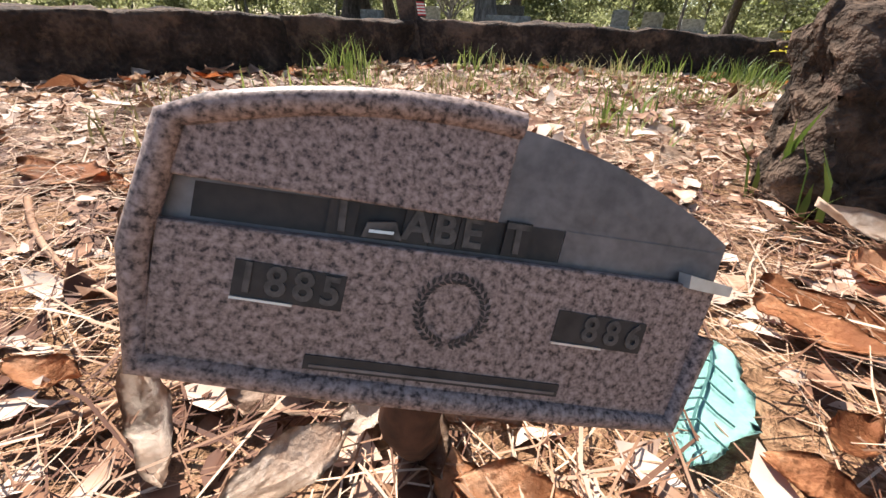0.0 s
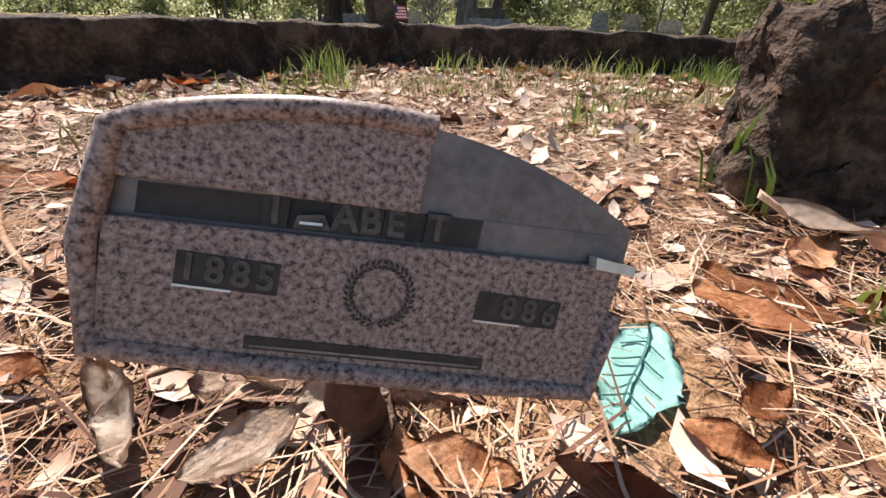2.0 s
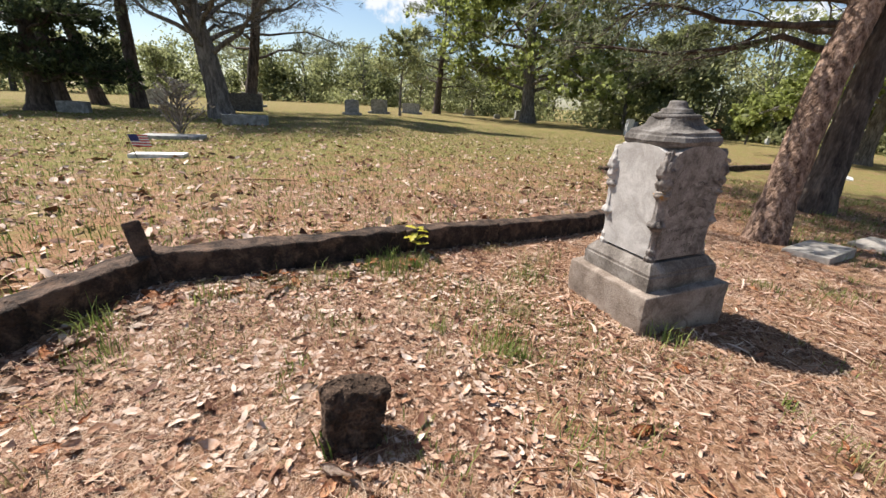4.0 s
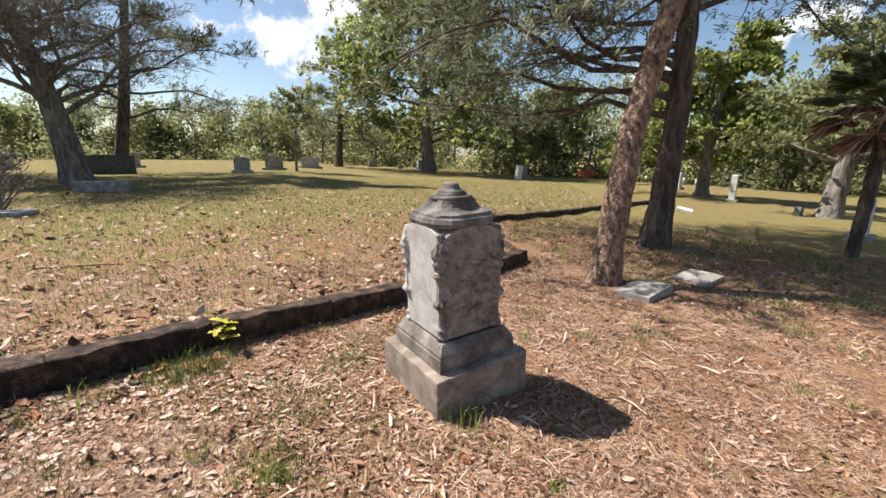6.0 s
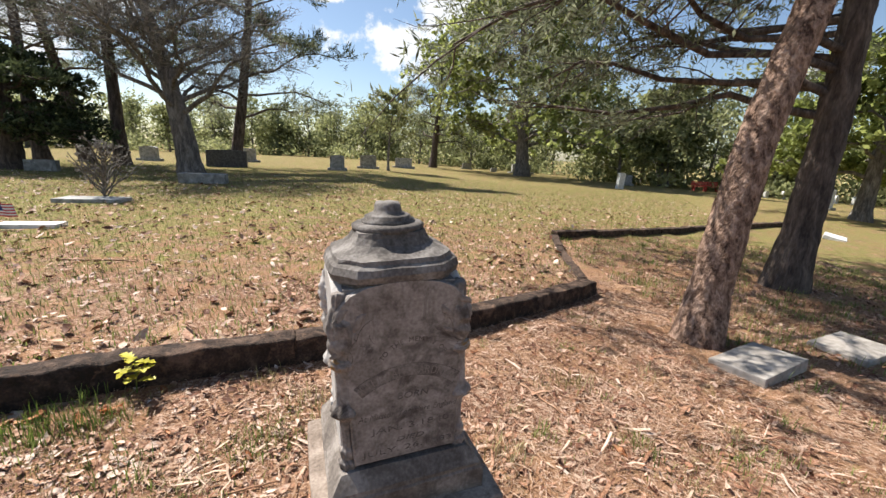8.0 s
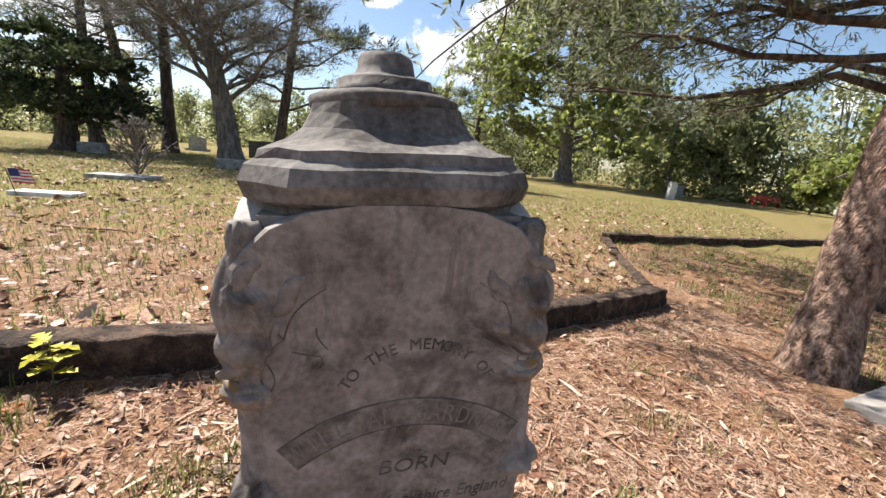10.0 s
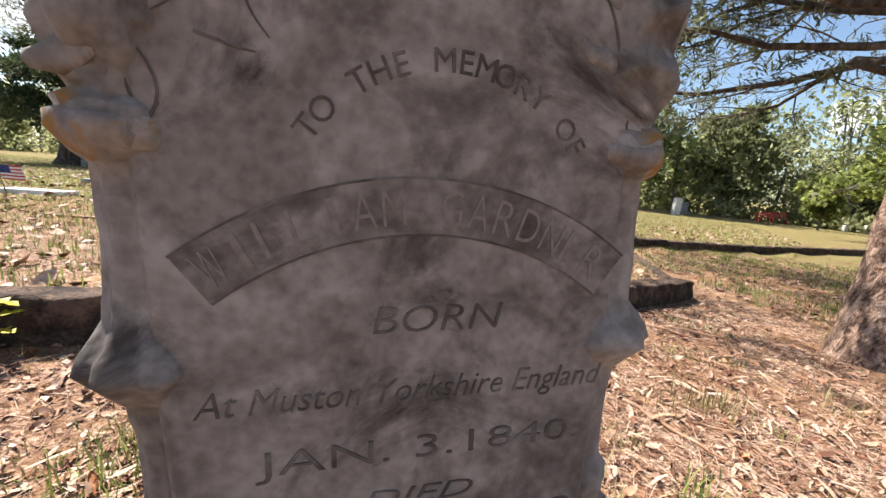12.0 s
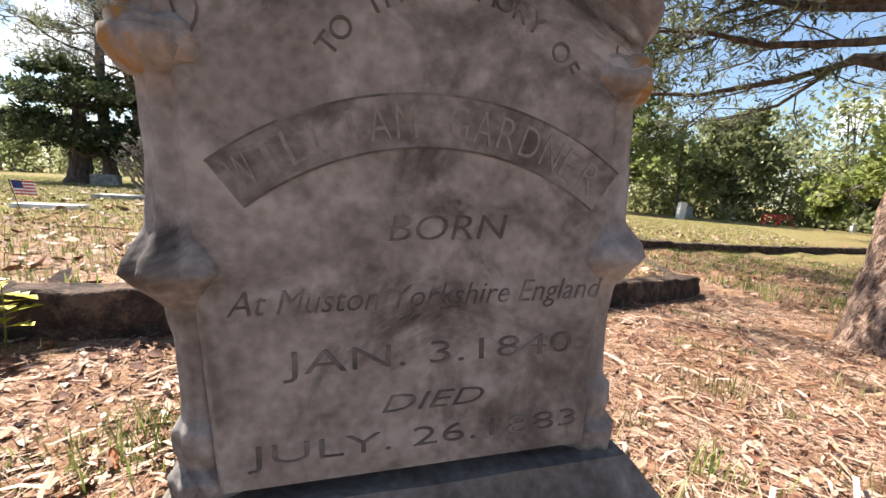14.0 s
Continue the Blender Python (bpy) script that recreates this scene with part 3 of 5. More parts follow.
part("collar", bm, M["roof"], monument, smooth=True)
bm = loft([(0.10, 1.342), (0.101, 1.358), (0.088, 1.361), (0.088, 1.373), (0.078, 1.377), (0.058, 1.383), (0.053, 1.396), (0.049, 1.412), (0.045, 1.421), (0.02, 1.424)], 24, rough=0.004)
part("finial", bm, M["roof"], monument, "pale lichened broken finial", smooth=True)

FACE = pose(0, -0.2365, 0, 90, 0, 0)
# letters lie on the face; their dark colour paints the shade of the cuts
for body, x, z, size, width, shear in (("BORN", 0.028, 0.744, 0.036, 0.120, 0.2), ("At Muston Yorkshire England", 0.012, 0.677, 0.034, 0.378, 0.3),
                                       ("JAN. 3.1840.", 0.024, 0.617, 0.034, 0.312, 0.0), ("DIED", 0.014, 0.566, 0.027, 0.108, 0.3),
                                       ("JULY. 26.1883.", 0.013, 0.526, 0.030, 0.362, 0.0)):
    me = fit_width(letters(body, size, 0.0006, shear, -0.0003), width)
    for piece in islands(me):
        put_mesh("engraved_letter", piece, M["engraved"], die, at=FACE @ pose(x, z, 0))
ARC = "TO THE MEMORY OF"
V, F = [], []
for i, ch in enumerate(ARC):
    if ch == " ":
        continue
    a = radians(-54 + 110 * i / (len(ARC) - 1))
    me = letters(ch, 0.027, 0.0006)
    r = 0.140
    m = Matrix.Translation((0.031 + r * math.sin(a), 0.822 + r * math.cos(a), 0)) @ Matrix.Rotation(-a, 4, 'Z')
    o = len(V)
    V += [m @ v.co for v in me.vertices]
    F += [tuple(o + k for k in p.vertices) for p in me.polygons]
    bpy.data.meshes.remove(me)
me = bpy.data.meshes.new("arched_inscription")
me.from_pydata(V, [], F)
# arched line, with the same painted groove shade
for piece in islands(me):
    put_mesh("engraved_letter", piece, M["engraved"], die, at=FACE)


def strip(pts, width, z=0.0006, taper=False):
    """A flat ribbon along 2D points, with thickness."""
    b = bmesh.new()
    up = []
    for i, p in enumerate(pts):
        d = Vector(pts[min(i + 1, len(pts) - 1)]) - Vector(pts[max(i - 1, 0)])
        n = Vector((-d.y, d.x)).normalized() * width * 0.5 * ((1 - 0.7 * i / len(pts)) if taper else 1)
        up.append([b.verts.new((p[0] + s * n.x, p[1] + s * n.y, h)) for s, h in ((1, 0), (1, z), (-1, z), (-1, 0))])
    for a, c in zip(up, up[1:]):
        for k in range(3):
            b.faces.new((a[k], a[k + 1], c[k + 1], c[k]))
    return b


def arc_pts(cx, cy, r, a0, a1, n=24):
    return [(cx + r * math.sin(radians(a0 + (a1 - a0) * i / n)), cy + r * math.cos(radians(a0 + (a1 - a0) * i / n))) for i in range(n + 1)]


part("banner_band", strip(arc_pts(0.01, 0.544, 0.301, -37, 38), 0.046, 0.0003), M["banner"], die, "stained sunken banner band", at=FACE)
# banner: two arched lines of painted groove shade, and worn letters
for r in (0.325, 0.277):
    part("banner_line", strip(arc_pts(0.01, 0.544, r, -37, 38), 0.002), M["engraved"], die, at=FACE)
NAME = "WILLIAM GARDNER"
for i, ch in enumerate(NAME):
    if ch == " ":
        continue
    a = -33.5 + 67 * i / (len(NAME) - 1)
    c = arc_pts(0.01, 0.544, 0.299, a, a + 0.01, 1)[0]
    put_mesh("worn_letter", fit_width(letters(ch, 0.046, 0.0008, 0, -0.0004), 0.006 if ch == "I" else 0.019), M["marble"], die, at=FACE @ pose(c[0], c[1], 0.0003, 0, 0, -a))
# carved branches in the upper face, ribbons coloured as the shade of cuts
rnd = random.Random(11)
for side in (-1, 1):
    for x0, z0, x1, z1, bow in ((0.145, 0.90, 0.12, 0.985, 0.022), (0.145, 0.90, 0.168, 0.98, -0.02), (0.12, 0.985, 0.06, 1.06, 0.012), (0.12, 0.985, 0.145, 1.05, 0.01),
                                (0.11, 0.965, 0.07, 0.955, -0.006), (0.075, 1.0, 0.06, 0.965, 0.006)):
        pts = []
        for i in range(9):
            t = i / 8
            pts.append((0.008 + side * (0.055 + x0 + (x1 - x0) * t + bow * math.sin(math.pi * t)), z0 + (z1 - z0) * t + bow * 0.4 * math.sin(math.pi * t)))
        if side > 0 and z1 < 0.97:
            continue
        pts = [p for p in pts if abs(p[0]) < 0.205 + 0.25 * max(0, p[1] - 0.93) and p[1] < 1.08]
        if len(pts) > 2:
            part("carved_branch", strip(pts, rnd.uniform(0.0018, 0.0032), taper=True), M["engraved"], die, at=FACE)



# ---- mossy stone ----
def mossy_stone():
    bm = box(0.235, 0.12, 0.34, bevel=0.03, cuts=20, segs=3)
    for v in bm.verts:
        t = v.co.z / 0.34
        v.co.x *= 0.74 + 0.34 * t
        v.co.x += 0.03 * t                   # overhangs to the east
        if t > 0.75:
            v.co.z -= 0.05 * ((v.co.x - 0.03) / 0.112) ** 2 * (t - 0.6)
        p = v.co.copy()
        v.co += noise.noise_vector(p * 11) * 0.016 + noise.noise_vector(p * 34) * 0.012 + noise.noise_vector(p * 85) * 0.009 + noise.noise_vector(p * 170) * 0.005
    ob = part("mossy_gravestone", bm, M["mossy"], smooth=True, at=pose(-1.045, 0.74, lz(-1.0, 0.8) - 0.1, -12, 3, 10))
    return tagged(ob, "small crumbling black moss-covered headstone in leaf litter", "gravestone")


mossy_stone()


# ---- temporary grave marker ----
MU, MV = Vector((0.8336, 0.4919, -0.2511)), Vector((-0.0766, 0.5532, 0.8295))
MN = MU.cross(MV)
MV = (MV * math.cos(radians(12)) + MN * math.sin(radians(12))).normalized()
MN = MU.cross(MV)
mm = Matrix((MU, MV, MN)).transposed().to_4x4()
mm.translation = Vector((-1.3345, 0.24, 0.2473)) - MV * 0.006
mm = mm @ Matrix.Diagonal((0.98, 0.98, 0.98, 1))
marker = thing("grave_marker", mm, "broken speckled funeral grave marker plate on a rusty stake", "grave marker")


def slab2d(pts, z0, z1, bevel=0.0):
    b = bmesh.new()
    lo = [b.verts.new((x, y, z0)) for x, y in pts]
    hi = [b.verts.new((x, y, z1)) for x, y in pts]
    top = b.faces.new(hi)
    b.faces.new(lo[::-1])
    for i in range(len(pts)):
        j = (i + 1) % len(pts)
        b.faces.new((lo[i], lo[j], hi[j], hi[i]))
    if bevel:
        bmesh.ops.bevel(b, geom=list(top.edges), offset=bevel, segments=2, affect='EDGES', profile=0.6)
    return b


def top_edge(x):
    return 0.059 - 0.0021 * (x * 100 - 0.6) ** 2 * (0.1 if x < 0 else 0.115)


def rect(x0, y0, x1, y1, s=0.045):
    return [(x0, y0), (x1, y0 + s * (x1 - x0)), (x1, y1 + s * (x1 - x0)), (x0, y1)]


outline = [(-0.1, -0.041), (0.0955, -0.0385), (0.1, 0.022), (0.1, top_edge(0.1))] + [(x, top_edge(x)) for x in np.linspace(0.088, -0.088, 17)] + [(-0.1, top_edge(-0.1)), (-0.105, -0.004)]
part("backing_plate", slab2d(outline, -0.012, -0.005), M["sheet"], marker, "dull grey exposed backing plate")
# lower speckled cover
low = [(-0.099, -0.040), (0.094, -0.0375), (0.0975, 0.0207), (-0.1, 0.0052)]
part("lower_cover", slab2d(low, -0.004, 0.0, 0.0008), M["speckle"], marker, "speckled imitation granite cover")
up = [(-0.099, 0.0185), (0.003, 0.0262), (0.003, top_edge(0.003) - 0.001)] + [(x, top_edge(x) - 0.001) for x in np.linspace(-0.01, -0.084, 8)] + [(-0.099, top_edge(-0.095) - 0.001)]
part("upper_cover", slab2d(up, -0.004, 0.0, 0.0008), M["speckle"], marker, "broken upper half of speckled cover")
rim_pts = [(0.003, top_edge(0.003))] + [(x, top_edge(x)) for x in np.linspace(-0.012, -0.09, 8)] + [(-0.1, top_edge(-0.1) - 0.001), (-0.105, -0.004), (-0.1, -0.041), (-0.05, -0.0415), (0.0, -0.041), (0.05, -0.04), (0.0955, -0.0385), (0.099, 0.0)]
V, F = [], []
tube(V, F, [Vector((x, y, -0.001)) for x, y in rim_pts], [0.0046] * len(rim_pts), 10)
me = bpy.data.meshes.new("rim")
me.from_pydata(V, [], F)
put_mesh("rim", me, M["speckle"], marker, "rounded speckled rim", smooth=True)
part("name_channel", slab2d([(-0.0925, 0.0068), (0.03, 0.0165), (0.03, 0.0285), (-0.0925, 0.0178)], -0.0052, -0.0046), M["black_tile"], marker, "dark empty name channel")
part("bare_channel", slab2d([(0.0305, 0.0166), (0.096, 0.0218), (0.097, 0.034), (0.0305, 0.0286)], -0.0052, -0.0044), M["sheet"], marker, "bare scuffed metal channel")
for ch, x in (("I", -0.048), ("N", -0.034), ("A", -0.0235), ("B", -0.014), ("E", -0.0045), ("T", 0.012)):
    y = 0.0135 + 0.078 * (x + 0.09)
    if ch != "N":
        tile = part("letter_tile", slab2d(rect(x - 0.0046, y - 0.0062, x + 0.0046, y + 0.0062, 0.07), -0.0044, -0.0028), M["black_tile"], marker)
        put_mesh("raised_letter", letters(ch, 0.0145, 0.0004, 0, 0.0004), M["letter"], tile, at=pose(x, y, -0.0024, 0, 0, 4))
    else:
        tile = part("letter_tile", slab2d([(x - 0.007, y - 0.006), (x + 0.006, y - 0.0045), (x + 0.003, y + 0.001), (x - 0.006, y - 0.001)], -0.003, -0.0005), M["letter"], marker, "loose fallen letter tile")
        part("raised_letter", slab2d(rect(x - 0.005, y - 0.004, x + 0.003, y - 0.003, 0.1), -0.0004, 0.0), M["trim"], tile)
for word, x0, y0, x1, y1 in (("1885", -0.0765, -0.0145, -0.0425, -0.0025), (" 886", 0.034, -0.0118, 0.0715, 0.0005)):
    win = part("year_window", slab2d(rect(x0, y0, x1, y1, 0.02), 0.0001, 0.0005), M["black_tile"], marker, "dark recessed year window")
    w = (x1 - x0) / 4
    for i, ch in enumerate(word):
        if ch != " ":
            put_mesh("year_digit", letters(ch, 0.0135, 0.0003, 0, 0.0003), M["letter"], win, at=pose(x0 + w * (i + 0.5), (y0 + y1) / 2 + 0.0005, 0.0009))
    part("window_sill", slab2d(rect(x0, y0 - 0.0006, x0 + (x1 - x0) * 0.55, y0 + 0.0002, 0.02), 0.0001, 0.0012), M["trim"], win)
part("lower_slot", slab2d([(-0.051, -0.0352), (0.0425, -0.0332), (0.0425, -0.0282), (-0.051, -0.0302)], 0.0001, 0.0006), M["black_tile"], marker, "dark lower slot")
part("slot_teeth", slab2d([(-0.049, -0.0342), (0.041, -0.0322), (0.041, -0.0312), (-0.049, -0.0332)], 0.0006, 0.001), M["sheet"], marker)
part("bright_clip", slab2d([(0.082, 0.0185), (0.101, 0.0185), (0.101, 0.0225), (0.081, 0.0235)], -0.003, 0.003), M["trim"], marker, "bright bent metal clip")
# wreath
leaf_v, leaf_f = [], []
for i in range(34):
    a = 2 * math.pi * i / 34 + 0.2
    for s in (-1, 1):
        c = Vector((-0.0055 + 0.0118 * math.cos(a), -0.0072 + 0.0118 * math.sin(a), 0.0007))
        d = Vector((-math.sin(a), math.cos(a), 0)) * (1 if math.cos(a) > 0 else -1)
        nrm = Vector((math.cos(a), math.sin(a), 0)) * s
        tip = c + d * 0.0024 + nrm * 0.0021
        side = (d - nrm).normalized() * 0.0007
        o = len(leaf_v)
        leaf_v += [c, (c + tip) / 2 + side, tip, (c + tip) / 2 - side]
        leaf_f.append((o, o + 1, o + 2, o + 3))
me = bpy.data.meshes.new("wreath_leaves")
me.from_pydata(leaf_v, [], leaf_f)
for piece in islands(me, "wreath_leaf"):
    put_mesh("wreath_leaf", piece, M["black_tile"], marker)
gs = mm.inverted() @ Vector((-1.372, 0.285, 0.06))
V, F = [], []
tube(V, F, [Vector((-0.007, -0.036, -0.016)), Vector((-0.007, -0.06, -0.018)), gs], [0.0135, 0.0125, 0.011], 10)
me = bpy.data.meshes.new("stake")
me.from_pydata(V, [], F)
put_mesh("stake", me, M["rust"], marker, "rusty round stake", smooth=True)


# ---- other gravestones ----
def headstone(x, y, w, h, t, mat, yaw=0.0, base=True, top="arch", label="grey granite headstone on a base in the grass", lean=0.0):
    st = thing("headstone", pose(x, y, lz(x, y) - 0.03, 0, lean, yaw), label, "gravestone", "far gravestones")
    z0 = 0.0
    if base:
        part("base", box(w * 1.35, t * 2.0, 0.2, bevel=0.02), M["stone"], st)
        z0 = 0.19
    n = 12
    pts = [(-w / 2, 0.0), (w / 2, 0.0)]
    for i in range(n + 1):
        a = math.pi * i / n
        rise = {"arch": 0.12, "round": 0.5, "flat": 0.02}[top] * w
        pts.append((w / 2 * math.cos(a) if top != "flat" else w / 2 * (1 - 2 * i / n), h - rise + rise * math.sin(a)))
    bm = slab2d(pts, -t / 2, t / 2, 0.012)
    bmesh.ops.rotate(bm, verts=bm.verts, cent=(0, 0, 0), matrix=Matrix.Rotation(math.pi / 2, 3, 'X'))
    bmesh.ops.translate(bm, verts=bm.verts, vec=(0, 0, z0))
    part("tablet", bm, mat, st)
    return st


headstone(-3.5, 29.3, 0.95, 0.85, 0.25, M["stone"], 5)
headstone(-1.8, 34.0, 1.25, 0.9, 0.3, M["stone"], -5, top="flat")
headstone(1.0, 41.0, 1.6, 0.8, 0.3, M["stone"], 0, top="flat")
headstone(-10.1, 28.0, 2.3, 1.1, 0.35, M["dark_stone"], 12, base=False, top="flat", label="wide dark granite headstone in tree shade")
headstone(-14.0, 19.3, 1.1, 0.5, 0.3, M["stone"], 10, base=False, top="flat")
headstone(-17.5, 33.0, 1.2, 0.9, 0.3, M["stone"], 0)
headstone(-12.5, 38.0, 1.6, 1.0, 0.3, M["stone"], 0, top="flat")
headstone(9.8, 58.0, 1.2, 0.7, 0.3, M["stone"], 0)
headstone(13.0, 55.0, 0.8, 0.55, 0.3, M["stone"], 0, base=False)
headstone(17.0, 56.0, 2.6, 1.1, 0.5, M["stone"], 5, top="flat")
headstone(18.9, 33.2, 0.55, 1.35, 0.35, M["white_stone"], 10, base=False, label="slender white headstone in sunlit grass", lean=4)
headstone(33.0, 47.0, 0.9, 1.6, 0.5, M["white_stone"], 10)
headstone(24.0, 41.0, 0.8, 0.9, 0.3, M["stone"], 10)
headstone(23.4, 16.4, 0.5, 1.4, 0.3, M["white_stone"], 30, label="white headstone beside a tree trunk")
headstone(20.0, 11.0, 0.5, 0.45, 0.25, M["dark_stone"], 20, base=False, top="round", label="small dark rounded headstone in shade")
headstone(14.8, 6.4, 0.55, 1.0, 0.3, M["white_stone"], 20, label="white headstone on a stepped base")
headstone(28.5, 24.5, 0.6, 1.2, 0.3, M["white_stone"], 20)
for i in range(7):
    headstone(34.5 + i * 1.25, 35.5 - i * 0.5, 0.55, 0.75, 0.2, M["white_stone"], 20, base=False, top="round", label="small white rounded headstone in a row")


def flat_slab(x, y, sx, sy, h, mat, yaw, label, tilt=0.0):
    ob = part("flat_grave_slab", box(sx, sy, h, bevel=0.012, cuts=2, rough=0.003, seed=int(x * 7) % 50), mat, at=pose(x, y, lz(x, y) - 0.03, tilt, 0, yaw))
    return tagged(ob, label, "grave slab")


flat_slab(4.14, 3.52, 0.80, 0.45, 0.12, M["slate"], 24, "pale grey granite flat marker beside the trunk", -3)
flat_slab(5.70, 4.0, 0.74, 0.5, 0.10, M["slate"], 20, "grey flat marker among pine straw")
flat_slab(-4.92, 7.4, 0.85, 0.32, 0.10, M["white_stone"], 8, "white flat grave slab with a small flag")
flat_slab(-6.1, 10.5, 1.3, 0.6, 0.12, M["stone"], 6, "grey flat slab beside a bare bush")
flat_slab(-6.2, 16.1, 1.5, 0.5, 0.38, M["stone"], 6, "low grey ledger stone in front of a broken tree")
flat_slab(15.4, 12.6, 1.0, 0.6, 0.12, M["white_stone"], 40, "pale tilted slab in the grass", 12)

# red bench
bench = thing("red_bench", pose(31.5, 39.5, lz(31.5, 39.5), 0, 0, -10), "red painted slatted wooden bench beside a white stone", "bench")
for i in range(4):
    part("slat", box(2.6, 0.1, 0.04, at=(0, -0.2 + i * 0.13, 0.45)), M["red"], bench)
for i in range(3):
    part("back_slat", box(2.6, 0.04, 0.11, at=(0, 0.3, 0.55 + i * 0.15)), M["red"], bench)
for x in (-1.15, 0, 1.15):
    part("leg", box(0.08, 0.5, 0.46, at=(x, 0, 0)), M["red"], bench)

# small flag on the slab
flag = thing("grave_flag", pose(-5.16, 7.18, lz(-5.16, 7.18), 0, -14, 8), "small striped flag on a thin stick", "flag")
V, F = [], []
tube(V, F, [Vector((0, 0, -0.05)), Vector((0, 0, 0.42))], [0.006, 0.006], 6)
me = bpy.data.meshes.new("stick")
me.from_pydata(V, [], F)
put_mesh("stick", me, M["dark_bark"], flag)
for i in range(9):
    b = bmesh.new()
    cols = []
    for k in range(7):
        x = 0.02 + 0.045 * k
        if i >= 4 and k < 3:
            x = 0.02 + 0.045 * 3
        w = 0.025 * math.sin(k * 1.1)
        z = 0.20 + i * 0.023 - 0.012 * k
        cols.append([b.verts.new((x, w + dy, z + dz)) for dz in (0, 0.023) for dy in (0, 0.002)])
    for a, c in zip(cols, cols[1:]):
        if (c[0].co - a[0].co).length > 0.01:
            b.faces.new((a[0], c[0], c[2], a[2]))
            b.faces.new((a[1], a[3], c[3], c[1]))
    part("stripe", b, M["red_cloth"] if i % 2 == 0 else M["white_cloth"], flag)
b = bmesh.new()
cols = []
for k in range(4):
    cols.append([b.verts.new((0.02 + 0.045 * k, 0.025 * math.sin(k * 1.1), 0.292 + dz - 0.012 * k)) for dz in (0, 0.115)])
for a, c in zip(cols, cols[1:]):
    b.faces.new((a[0], c[0], c[1], a[1]))
part("canton", b, M["blue_cloth"], flag)


# ---- trees ----
def sprays(rng, centres, dirs, count, length, width, fan):
    """count slender leaves at each centre, fanning about its direction; numpy triangles."""
    n = len(centres)
    c = np.repeat(centres, count, 0)
    d = np.repeat(dirs, count, 0) + rng.normal(0, fan, (n * count, 3))
    d /= np.linalg.norm(d, axis=1, keepdims=True) + 1e-9
    s = np.cross(d, rng.normal(0, 1, d.shape))
    s /= np.linalg.norm(s, axis=1, keepdims=True) + 1e-9
    ln = length * rng.uniform(0.6, 1.3, (n * count, 1))
    w = width * rng.uniform(0.7, 1.3, (n * count, 1))
    base = c + rng.normal(0, length * 0.25, c.shape)
    v = np.stack([base - d * 0.1 * ln, base + d * ln * 0.5 + s * w, base + d * ln, base + d * ln * 0.5 - s * w], 1).reshape(-1, 3)
    k = np.arange(len(c))[:, None] * 4
    f = np.concatenate([k + [0, 1, 2], k + [0, 2, 3]], 0)
    return v, f


